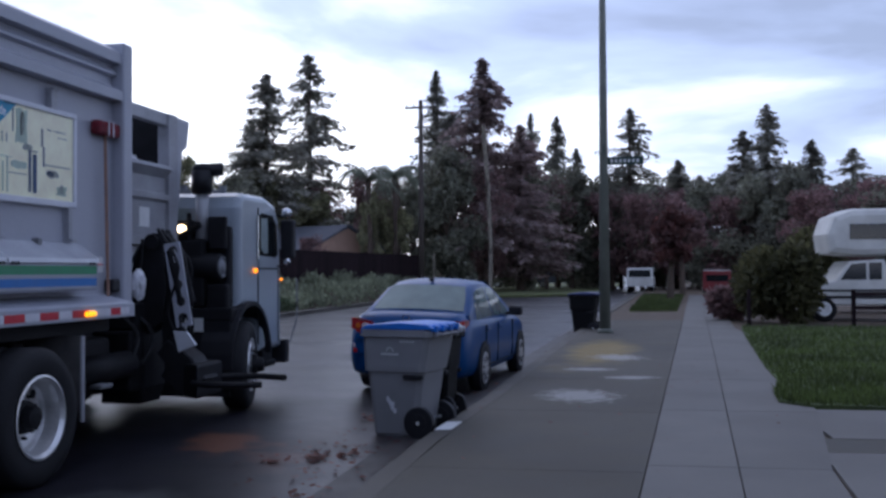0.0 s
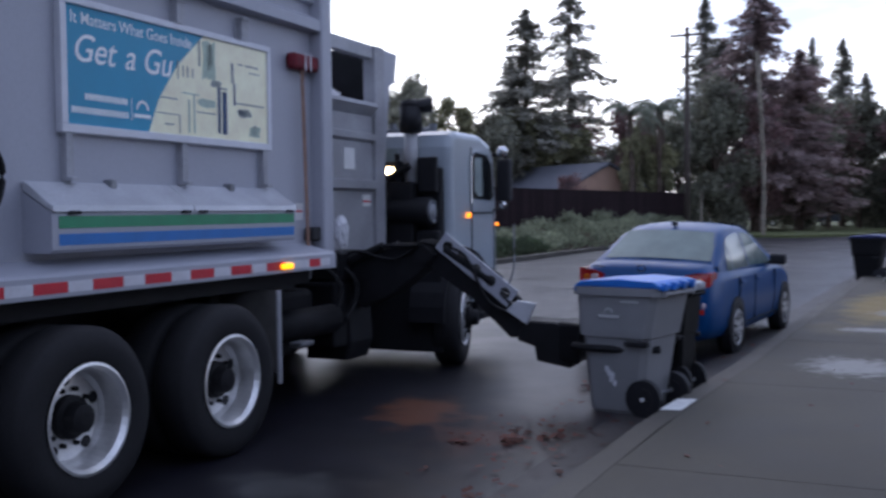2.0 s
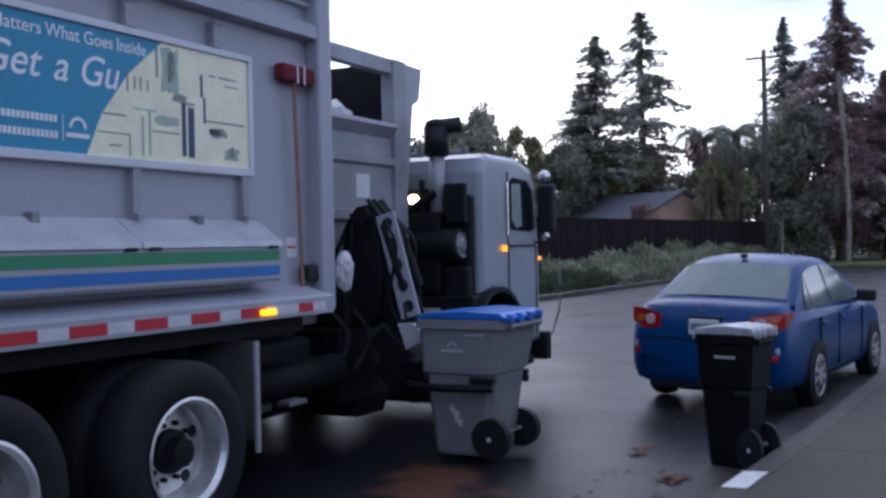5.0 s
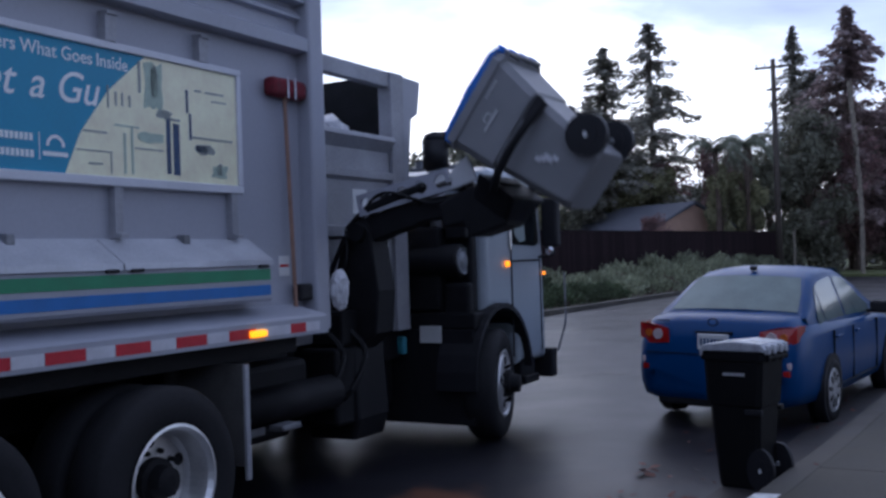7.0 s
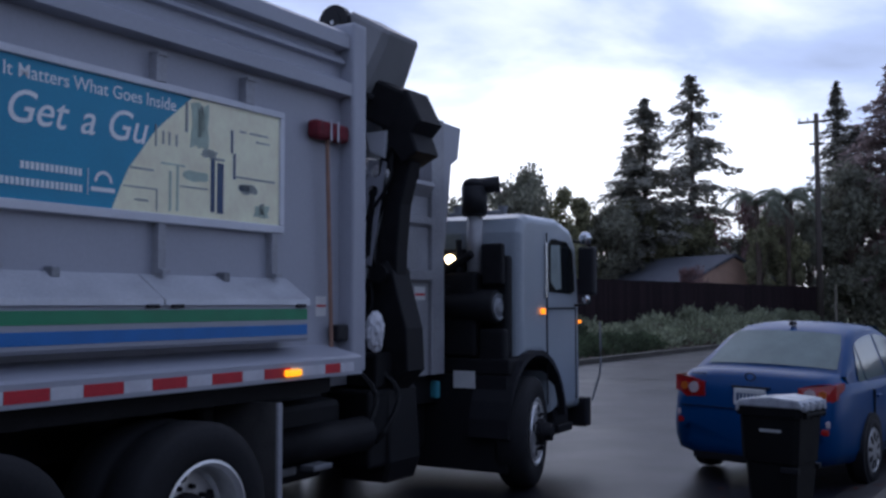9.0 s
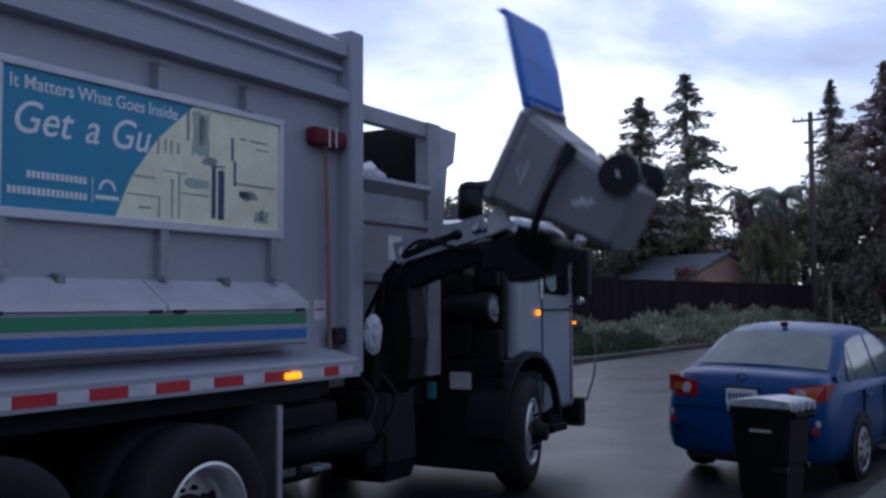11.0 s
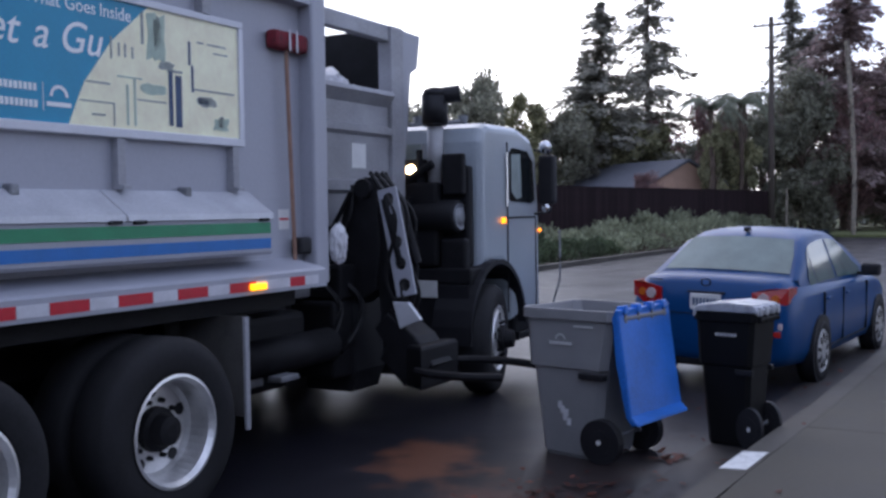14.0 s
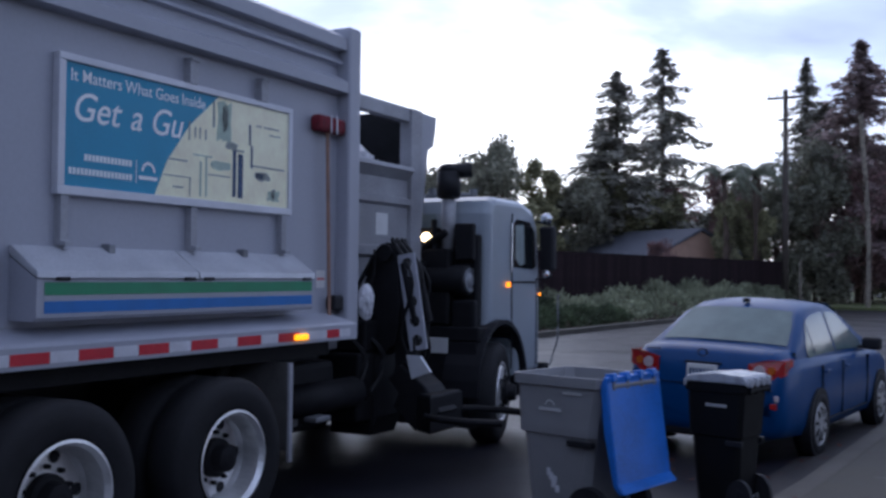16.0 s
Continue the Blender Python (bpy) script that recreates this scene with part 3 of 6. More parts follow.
    rows = [(2, -13.2, 56.2, 6.5, .5), (2, -12.3, 59.6, 5.6, .5), (1, -15.8, 52.0, 3.6, .40), (2, -19.6, 63.0, 8.4, .9), (2, -21.8, 60.0, 8.0, .8), (1, -14.6, 60.5, 8.0, .6), (0, -26.5, 53.5, 9.8, 0.75), (2, -24.6, 56, 9.0, 0.8), (0, -22.6, 57.5, 8.2, .9), (0, -22.0, 65, 8.0, .8), (1, -18.9, 66.5, 7.6, .9), (2, -24.2, 54.0, 6.4, .8), (2, -13.8, 60.5, 6.4, .9), (0, -12.0, 63, 7.6, .9), (0, -14.6, 66, 8.2, 1.0),
            (0, -9.9, 64.5, 9.5, .9), (1, -7.3, 66, 9.0, .8), (0, -5.2, 74, 9.6, 1.0), (1, -3.6, 76, 9.2, .95), (0, -1.6, 78, 9.4, 1.05), (0, 0.6, 80, 8.6, 1.0), (1, 3.8, 74, 7.6, .9), (0, 4.6, 79, 9.0, 1.0),
            (1, 6.3, 77, 8.2, .9), (0, 8.6, 76, 8.6, 1.0), (1, 9.9, 73, 7.2, .9), (0, 12.2, 73, 8.2, 1.0), (0, 14.8, 72, 9.2, 1.0), (1, 17.2, 72, 7.6, 1.0), (0, 18.6, 74, 7.4, 1.0), (1, 20.6, 70, 8.0, 1.1), (1, 23.0, 68, 7.6, 1.1), (0, 25.6, 70, 9.0, 1.2),
            (0, -34, 58, 9, 1.1), (0, -38, 56, 9, 1.2), (0, -43, 54, 9, 1.2), (0, 29, 66, 9, 1.2), (0, 34, 62, 9.5, 1.2),
            (1, 13.5, 60, 6.6, .9), (1, 16.0, 58, 6.4, .9), (0, 18.5, 57, 6.6, 1.0), (0, -3.0, 84, 10.5, 1.1), (0, 2.5, 86, 10, 1.1), (0, 7.5, 88, 10, 1.1), (0, -8.5, 80, 10.5, 1.1), (0, 12, 86, 10, 1.2), (0, 17, 84, 9.5, 1.2), (0, 22, 80, 9, 1.2)]
    for k, x, y, h, w in rows:
        s = src[k].scale.copy()
        put_tree(src[k], x, y, h / 8 * rnd.uniform(.95, 1.05), w, rnd.uniform(0, 360))
        src[k].scale = s
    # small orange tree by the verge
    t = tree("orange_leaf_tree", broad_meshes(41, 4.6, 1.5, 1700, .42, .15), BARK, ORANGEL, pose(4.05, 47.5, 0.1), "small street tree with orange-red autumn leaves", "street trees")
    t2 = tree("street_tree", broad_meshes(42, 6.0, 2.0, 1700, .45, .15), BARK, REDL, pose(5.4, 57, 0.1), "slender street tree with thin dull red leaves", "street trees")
    # pale bare trunk in the park
    e = thing("pale_trunk_tree", pose(-6.1, 57.5, 0.1), "bare slender tree with a pale bark trunk", "tree")
    bm = B()
    tube(bm, spline([(0, 0, -.2), (.05, 0, 3), (-.1, 0.1, 6.5), (-.35, 0, 10.5)], 4), 0.13, 8)
    part("trunk", bm, PALEBARK, e)
    bm = B()
    rnd = random.Random(3)
    for i in range(46):
        z = rnd.uniform(2.5, 10)
        a = rnd.uniform(0, 6.28)
        ln = rnd.uniform(.6, 1.9)
        cyl(bm, (-.02 * z, 0, z), (math.cos(a) * ln, math.sin(a) * ln, z + ln * .7), .03, .006, 4)
    part("twig_crown", bm, BARK, e)
    # feathery palms
    for i, (x, y, h) in enumerate(((-13.3, 55.5, 7.9), (-12.6, 60.9, 8.6), (-12.3, 58.4, 8.3))):
        e = thing("palm_tree", pose(x, y, 0.05), "tall palm with arching feathery fronds", "tree", "palms")
        bm = B()
        tube(bm, spline([(0, 0, -.1), (.1, 0, h * .5), (0, .05, h - .6)], 5), 0.14, 8)
        part("trunk", bm, BARK, e)
        V, F = [], []
        rnd = random.Random(70 + i)
        for k in range(17):
            a = 2 * math.pi * k / 17 + rnd.uniform(-.15, .15)
            d = Vector((math.cos(a), math.sin(a), 0))
            sd = Vector((-d.y, d.x, 0))
            ln, lift = rnd.uniform(1.5, 2.2), rnd.uniform(.3, 1.5)
            for j in range(22):
                s = j / 21
                c = Vector((0, 0, h - .6)) + d * ln * s + Vector((0, 0, lift * s * 1.6 - 1.9 * s * s * (1 + .2 * lift)))
                for sg in (-1, 1):
                    i0 = len(V)
                    tip = c + sd * sg * .42 * (1 - s * .6) + d * .14 - Vector((0, 0, .30))
                    V.extend([tuple(c - d * .035), tuple(c + d * .035), tuple(tip)])
                    F.append((i0, i0 + 1, i0 + 2))
        mesh_part("crown", V, F, PALM, e)


# ---- hedge, bushes, lawn ----
def sprays(rnd, n, where, size, up):
    V, F = [], []
    for i in range(n):
        c, nrm = where(rnd)
        s = size * rnd.uniform(.5, 1.4)
        u = (nrm + Vector((rnd.gauss(0, .5), rnd.gauss(0, .5), rnd.gauss(0, .35) + up))).normalized()
        w = u.cross(Vector((rnd.gauss(0, 1), rnd.gauss(0, 1), rnd.gauss(0, 1)))).normalized()
        leaf_quad(V, F, c, u * s, w * s * .45)
    return V, F


def hedge():
    rnd = random.Random(9)
    e = thing("juniper_hedge", pose(0, 0, 0), "low spreading grey-green juniper hedge along the far kerb", "hedge")
    rows = {"front": [], "back": []}
    for i in range(68):
        y = 12.5 + i * .68
        x = -11.85 + .03 * y
        fence = -16.5 + (y - 23) * .143 + .5
        if y < 33:
            rows["front"].append((Vector((x - .62, y, .1)), rnd.uniform(.55, .8), rnd.uniform(.45, .72)))
        for off, k in ((1.75, 1.0), (2.9, 1.12)) if y < 33 else ((.9, .8), (2.0, 1.0)):
            if x - off > fence:
                rows["back"].append((Vector((x - off + rnd.uniform(-.3, .3), y + rnd.uniform(-.3, .3), .1)), rnd.uniform(.75, 1.15), min(1.4, max(.30, .36 + (y - 24) * .050)) * k * rnd.uniform(.62, 1.2)))

    def foliage(name, mounds, n, size, up, material, label):
        def where(r):
            c, rr, hh = mounds[r.randrange(len(mounds))]
            a, t = r.uniform(0, 6.283), r.uniform(0, 1) ** .6
            d = Vector((math.cos(a) * math.sqrt(1 - t * t), math.sin(a) * math.sqrt(1 - t * t), t))
            q = r.uniform(.72, 1.06) + (.16 * r.random() if r.random() < .25 else 0)
            return c + Vector((d.x * rr, d.y * rr, d.z * hh)) * q, d
        V, F = sprays(rnd, n, where, size, up)
        mesh_part(name, V, F, material, e, label)
        bm = B()
        for c, rr, hh in mounds:
            bmesh.ops.create_icosphere(bm, subdivisions=2, radius=1, matrix=Matrix.Translation(c) @ Matrix.Diagonal((rr * .7, rr * .7, hh * .7, 1)))
        part("inner_growth", bm, SOIL, e)
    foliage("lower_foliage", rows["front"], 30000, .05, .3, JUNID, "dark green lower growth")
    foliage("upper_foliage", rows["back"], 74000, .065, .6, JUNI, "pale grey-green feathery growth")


def bush(name, x, y, r, h, leaf, label, seed, n=6000, size=.1):
    rnd = random.Random(seed)
    blobs = []
    for i in range(9):
        a = rnd.uniform(0, 6.28)
        q = rnd.uniform(0, .6) * r
        blobs.append((Vector((math.cos(a) * q, math.sin(a) * q, h * rnd.uniform(.3, .68))), rnd.uniform(.4, .6) * r, h * rnd.uniform(.25, .36)))
    e = thing(name, pose(x, y, H - .04), label, "bush")

    def where(rd):
        c, rr, hh = blobs[rd.randrange(len(blobs))]
        d = Vector((rd.gauss(0, 1), rd.gauss(0, 1), rd.gauss(0, 1))).normalized()
        p = c + Vector((d.x * rr, d.y * rr, d.z * hh)) * rd.uniform(.7, 1.1)
        p.z = max(.05, p.z)
        return p, d
    V, F = sprays(rnd, n, where, size, .1)
    mesh_part("foliage", V, F, leaf, e)
    bm = B()
    for c, rr, hh in blobs:
        cyl(bm, (0, 0, -.05), c, .05, .02, 6)
    part("stems", bm, BARK, e)


def lawn(name, pts, n, seed, material=GRASSB, leaf=GRASS, blade=.09):
    bm = B()
    prism(bm, pts, "z", H - .05, H + .025)
    part(name, bm, material)["kind"] = "structure"
    rnd = random.Random(seed)
    xs, ys = [p[0] for p in pts], [p[1] for p in pts]

    def inside(x, y):
        c = False
        for (x0, y0), (x1, y1) in zip(pts, pts[1:] + pts[:1]):
            if (y0 > y) != (y1 > y) and x < (x1 - x0) * (y - y0) / (y1 - y0) + x0:
                c = not c
        return c
    V, F = [], []
    while len(F) < n:
        x, y = rnd.uniform(min(xs) - .05, max(xs)), rnd.uniform(min(ys) - .04, max(ys))
        y = min(ys) + (y - min(ys)) * rnd.random() if rnd.random() < .6 else y
        if not inside(x, y):
            continue
        a = rnd.uniform(0, 6.28)
        hh = blade * rnd.uniform(.5, 1.3)
        dx, dy = math.cos(a) * .012, math.sin(a) * .012
        i = len(V)
        V.extend([(x - dx, y - dy, H), (x + dx, y + dy, H), (x + rnd.uniform(-.05, .05), y + rnd.uniform(-.05, .05), H + .02 + hh)])
        F.append((i, i + 1, i + 2))
    mesh_part(name + "_grass", V, F, leaf)["kind"] = "stuff"


# ---- things: vehicles ----
def wheel(parent, name, x, y, z, r, w, side, rim_mat, dual=False, label="", deep=0.0):
    """A road wheel whose outer face looks to +x at x."""
    e = new(name)
    e.parent = parent
    e.location = (x, y, z)
    bm = B()
    ri = r * 0.60
    lathe_x(bm, [(-w, ri), (-w, r * .93), (-w * .86, r), (-w * .14, r), (0, r * .94), (0.012, r * .80), (0.004, r * .66), (-.004, ri), (-.05, ri * .96)], 40, caps=(False, False))
    part("tyre", bm, RUBBER, e, smooth=True)
    bm = B()
    lathe_x(bm, [(0.008, ri * 1.02), (0.012, ri * .965), (-.02, ri * .90), (-deep * .8, ri * .84), (-deep, ri * .78), (-deep + .004, ri * .34), (-deep - .03, ri * .30)], 40, caps=(False, True))
    part("rim", bm, rim_mat, e, smooth=False)
    bm = B()
    lathe_x(bm, [(-deep - .02, ri * .42), (-deep + .05, ri * .40), (-deep + .06, ri * .30), (-deep + .13, ri * .26), (-deep + .14, ri * .12)], 20)
    part("hub", bm, BLACK, e)
    bm = B()
    cyl(bm, (-deep, 0, 0), (-deep + .035, 0, 0), .016, .014, 6)
    bh = B()
    cyl(bh, (-deep - .02, 0, 0), (-deep + .007, 0, 0), .036, .036, 12)
    nut, hole = part("wheel_nut", bm, BLACK, e), part("hand_hole", bh, BLACKP, e)
    for k in range(10):
        a = 2 * math.pi * k / 10
        o = nut if k == 0 else new("wheel_nut", nut.data)
        o.parent = e
        o.location = (0, ri * .52 * math.cos(a), ri * .52 * math.sin(a))
    for k in range(5):
        a = 2 * math.pi * (k + .3) / 5
        o = hole if k == 0 else new("hand_hole", hole.data)
        o.parent = e
        o.location = (0, ri * .69 * math.cos(a), ri * .69 * math.sin(a))
    if dual:
        bm = B()
        lathe_x(bm, [(-w * 2.2, ri), (-w * 2.2, r * .93), (-w * 2.05, r), (-w * 1.25, r), (-w * 1.15, r * .93), (-w * 1.15, ri)], 32)
        part("inner_tyre", bm, RUBBER, e, smooth=True)
    return e


def quad_part(name, parent, material, x, y0, y1, z0, z1, t=.004, label=""):
    """A thin sheet on the truck's side, facing +x."""
    bm = B()
    box(bm, x - t, x, y0, y1, z0, z1)
    return part(name, bm, material, parent, label)


def blocks(name, parent, material, items, label=""):
    """One part for each block (x0, x1, y0, y1, z0, z1, bevel)."""
    for it in items:
        bm = B()
        box(bm, *it)
        part(name, bm, material, parent, label)


def build_truck():
    T = thing("garbage_truck", pose(-3.5, 3.53, 0, 0, 0, .5), "grey side-loading garbage truck with a teal poster on its flank", "truck")
    P = lambda name, bm, m, label="", smooth=False, parent=None: part(name, bm, m, parent or T, label, smooth)
    # chassis
    bm = B()
    for x in (-.95, -1.85):
        box(bm, x - .05, x + .05, -3.6, 5.5, .78, 1.08, .01)
    for y in (-3.0, -1.9, -.68, .9, 2.2, 3.6, 5.0):
        box(bm, -1.85, -.95, y - .05, y + .05, .82, 1.02)
    P("chassis", bm, BLACK)
    for y in (.10, -1.24, 4.47):
        bm = B()
        cyl(bm, (-2.3, y, .52), (-.3, y, .52), .11, .11, 12)
        P("axle", bm, BLACK)
    bm = B()
    box(bm, -2.35, -.30, -2.1, 1.6, 1.08, 1.20)
    P("subframe", bm, BLACK)
    # body
    bm = B()
    prism(bm, [(-.42, 1.36), (-.42, 3.60), (-.62, 3.70), (-2.20, 3.70), (-2.50, 3.55), (-2.50, 1.20), (-.42, 1.20)], "y", -2.10, 1.95, .015)
    body = P("body_panel", bm, STEELG, "dull grey painted steel flank")
    for z0, z1, px in ((3.19, 3.30, .11), (3.43, 3.47, .05), (3.54, 3.66, .09)):
        bm = B()
        prism(bm, [(-.43, z0 - .01), (-.42 + px, z0), (-.42 + px, z1 - .02), (-.43, z1 + .04)], "y", -2.06, 1.855)
        P("side_rib", bm, STEELG)
    bm = B()
    prism(bm, [(-.42, 1.40), (-.14, 1.335), (-.115, 1.32), (-.115, 1.205), (-.30, 1.19), (-.42, 1.19)], "y", -2.10, 1.72)
    P("lower_rail", bm, STEELG)
    bm = B()
    box(bm, -.55, -.30, 1.86, 2.03, 1.20, 3.74, .02)
    P("front_post", bm, STEELG)
    bm = B()
    box(bm, -.60, -.12, -2.26, -1.94, 1.02, 3.80, .02)
    P("rear_post", bm, STEELG)
    bm = B()
    prism(bm, [(-2.30, .98), (-2.30, 3.80), (-3.30, 3.72), (-3.75, 3.2), (-3.85, 1.3), (-3.2, .90)], "x", -2.50, -.12, .02)
    P("tailgate", bm, STEELG)
    bm = B()
    box(bm, -.2, -.125, -2.31, -2.275, .95, 3.75)
    P("tailgate_seal", bm, BLACKP)
    quad_part("warning_sticker", T, STICKER, -.117, -2.09, -1.97, 1.33, 1.54, label="white sticker with red bars")
    for z in (1.35, 1.43, 1.51):
        quad_part("sticker_bar", T, REDT, -.114, -2.08, -1.98, z, z + .012)
    bm = B()
    cyl(bm, (-.125, -2.09, 1.14), (-.10, -2.09, 1.14), .036, .028, 16)
    P("tail_marker", bm, REDG, "round red marker lamp, lit")
    # reflective tape
    segs = []
    for k in range(6):
        a = .70 - .443 * k
        segs += [(a, a + .25, 0), (a - .193, a, 1)]
    segs += [(-1.925, -1.708, 0), (.95, 1.30, 1), (1.30, 1.465, 0), (1.465, 1.62, 1)]
    for a, b, w in segs:
        quad_part("tape_white" if w else "tape_red", T, WHITET if w else REDT, -.111, a + .002, b - .002, 1.229, 1.29)
    bm = B()
    box(bm, -.12, -.085, .885, 1.035, 1.233, 1.276, .012)
    P("amber_marker", bm, AMBERG, "glowing amber side marker")
    # poster
    bm = B()
    for (y0, y1, z0, z1) in ((-1.10, 1.25, 2.14, 2.195), (-1.10, 1.25, 2.945, 2.99), (-1.10, -1.045, 2.195, 2.945), (1.205, 1.25, 2.195, 2.945)):
        box(bm, -.42, -.365, y0, y1, z0, z1, .006)
    fr = P("poster_frame", bm, FRAMEW, "pale aluminium poster frame")
    bm = B()
    box(bm, -.42, -.385, -1.05, 1.21, 2.19, 2.95)
    poster = P("poster", bm, ADBLUE, "teal poster with white words")
    # cream picture with an arched left edge
    pts = [(1.205, 2.196), (1.205, 2.944), (.36, 2.944)]
    for k in range(1, 13):
        a = k / 12
        pts.append((.36 - .63 * float(np.interp(a, [0, .32, .68, 1], [0, .47, .82, 1])), 2.944 - .748 * a))
    bm = B()
    prism(bm, pts, "x", -.386, -.382)
    P("picture", bm, ADCREAM, "cream photograph of a storefront with torn patches", parent=poster)
    bars = [(ADGREEN, .34, .50, 2.62, 2.92), (ADGREY, .40, .47, 2.70, 2.90), (ADGREY, .44, .58, 2.585, 2.635), (ADNAVY, .53, .565, 2.24, 2.585), (ADNAVY, .59, .645, 2.235, 2.56), (ADGREY, .52, .655, 2.575, 2.59), (ADGREEN, .28, .50, 2.42, 2.485),
            (ADNAVY, .715, .733, 2.64, 2.79), (ADNAVY, .74, .758, 2.47, 2.64), (ADGREY, .76, 1.16, 2.483, 2.494), (ADGREY, .79, .98, 2.385, 2.45), (ADNAVY, .80, .90, 2.40, 2.44), (ADGREEN, .94, 1.10, 2.24, 2.32), (ADGREY, .99, 1.05, 2.25, 2.33),
            (ADGREY, .80, .86, 2.79, 2.80), (ADGREY, .90, 1.08, 2.79, 2.80), (ADGREY, .96, 1.10, 2.74, 2.748), (ADGREY, .26, .50, 2.375, 2.383), (ADGREY, -.14, .04, 2.445, 2.455), (ADGREY, -.19, .07, 2.335, 2.342), (ADGREY, .065, .073, 2.21, 2.342), (ADGREY, -.10, .0, 2.26, 2.27),
            (ADGREEN, .17, .185, 2.22, 2.46), (ADGREEN, .23, .245, 2.22, 2.50), (ADGREEN, .10, .30, 2.50, 2.508), (ADGREY, .30, .32, 2.72, 2.91)]
    rnd_p = random.Random(17)
    for m, y0, y1, z0, z1 in bars:
        if min(y1 - y0, z1 - z0) < .03 or m is ADNAVY:
            quad_part("print_patch", poster, m, -.379, y0, y1, z0, z1, .003)
            continue
        bm = B()
        cy, cz, ry, rz = (y0 + y1) / 2, (z0 + z1) / 2, (y1 - y0) / 2, (z1 - z0) / 2
        edge = []
        for k in range(16):
            a = 2 * math.pi * k / 16
            q = rnd_p.uniform(.72, 1.12) / max(abs(math.cos(a)), abs(math.sin(a))) ** .8
            edge.append((cy + ry * q * math.cos(a), min(2.942, cz + rz * q * math.sin(a))))
        prism(bm, edge, "x", -.382, -.379)
        P("print_patch", bm, m, parent=poster)
    R = Matrix(((0, 0, 1, 0), (1, 0, 0, 0), (0, 1, 0, 0), (0, 0, 0, 1)))
    for words, size, y, z, lean, tag in ((("It", "Matters", "What", "Goes", "Inside"), .106, -1.0, 2.835, 0.0, "small white words"), (("Get", "a", "Gu"), .25, -.99, 2.60, .28, "large white slanted words")):
        for w in words:
            o = text_mesh("lettering", w, size, Matrix.Translation((-.383, y, z)) @ R, ADTEXT, poster, lean, tag)
            y += max(v.co.x for v in o.data.vertices) + size * .27
    for y, z, h in ((.05, 2.60, .13), (.11, 2.62, .08), (.16, 2.62, .08), (.22, 2.62, .07)):
        quad_part("print_stroke", poster, ADGREY, -.379, y, y + .012, z, z + h, .003)
    for z0, z1, y0, y1 in ((2.36, 2.40, -.88, -.47), (2.27, 2.31, -1.0, -.47)):
        y = y0
        while y < y1 - .02:
            quad_part("print_bar", poster, ADTEXT, -.381, y, y + .022, z0, z1, .003)
            y += .031
    quad_part("print_rule", poster, ADTEXT, -.381, -.445, -.440, 2.26, 2.41, .003)
    bm = B()
    for k in range(10):
        a0, a1 = math.pi * k / 10, math.pi * (k + 1) / 10
        vs = [bm.verts.new((-.380, -.335 + r * math.cos(a), 2.34 + r * math.sin(a))) for a, r in ((a0, .045), (a0, .065), (a1, .065), (a1, .045))]
        bm.faces.new(vs)
    P("emblem", bm, ADTEXT, "small pale arch emblem", parent=poster)
    quad_part("print_bar", poster, ADTEXT, -.381, -.42, -.25, 2.285, 2.31, .002)
    hang = Matrix.Translation((0, -1.02, 2.15)) @ Matrix.Diagonal((1, .936, .953, 1)) @ Matrix.Translation((0, 1.10, -2.14))
    fr.matrix_local, poster.matrix_local = hang, hang
    for y in (-.96, .11, 1.09):
        bm = B()
        prism(bm, [(-.42, 1.86), (-.33, 1.86), (-.33, 1.88), (-.37, 1.89), (-.37, 2.148), (-.42, 2.148)], "y", y - .028, y + .028)
        P("poster_bracket", bm, STEELD)
    for y in (.08, .83):
        bm = B()
        prism(bm, [(-.42, 2.962), (-.36, 2.962), (-.36, 3.11), (-.345, 3.11), (-.345, 3.13), (-.42, 3.13)], "y", y - .04, y + .04)
        P("poster_bracket", bm, STEELD)
    # tool box
    bm = B()
    prism(bm, [(-.42, 1.445), (-.22, 1.445), (-.20, 1.465), (-.20, 1.675), (-.215, 1.68), (-.42, 1.795)], "y", -1.285, 1.235)
    tb = P("tool_box", bm, STEELG, "long grey tool box with green and blue stripes")
    for ya, yb in ((-1.29, -.04), (-.03, 1.24)):
        bm = B()
        prism(bm, [(-.42, 1.855), (-.395, 1.855), (-.19, 1.715), (-.185, 1.68), (-.21, 1.685), (-.42, 1.805)], "y", ya, yb, .006)
        P("lid", bm, WETSTEEL, "wet sloping lid, paled by painted sky sheen", parent=tb)
    quad_part("green_stripe", tb, GREENT, -.197, -1.235, 1.215, 1.585, 1.655)
    quad_part("blue_stripe", tb, BLUET, -.197, -1.235, 1.215, 1.487, 1.553)
    for y in (-.62, .62):
        bm = B()
        box(bm, -.415, -.345, y - .028, y + .028, 1.82, 1.88, .01)
        P("hinge", bm, GALV, parent=tb)
    for y in (-1.12, -.12, .06, 1.14):
        bm = B()
        box(bm, -.20, -.178, y - .045, y + .045, 1.665, 1.685, .005)
        P("latch", bm, BLACKP, parent=tb)
    # broom
    bm = B()
    box(bm, -.42, -.32, 1.47, 1.85, 2.84, 2.97, .03)
    br = P("broom_head", bm, BROOMR, "dark red bristle broom head strapped to the flank")
    for y in (1.62, 1.70):
        quad_part("strap", br, WHITET, -.312, y - .008, y + .008, 2.83, 2.98)
    bm = B()
    cyl(bm, (-.36, 1.63, 2.86), (-.36, 1.69, 1.36), .015, .015, 8)
    P("broom_handle", bm, WOOD, "worn wooden broom handle")
    quad_part("sticker", T, STICKER, -.415, 1.58, 1.70, 1.60, 1.74)
    quad_part("sticker_bar", T, REDT, -.412, 1.59, 1.69, 1.665, 1.68)
    bm = B()
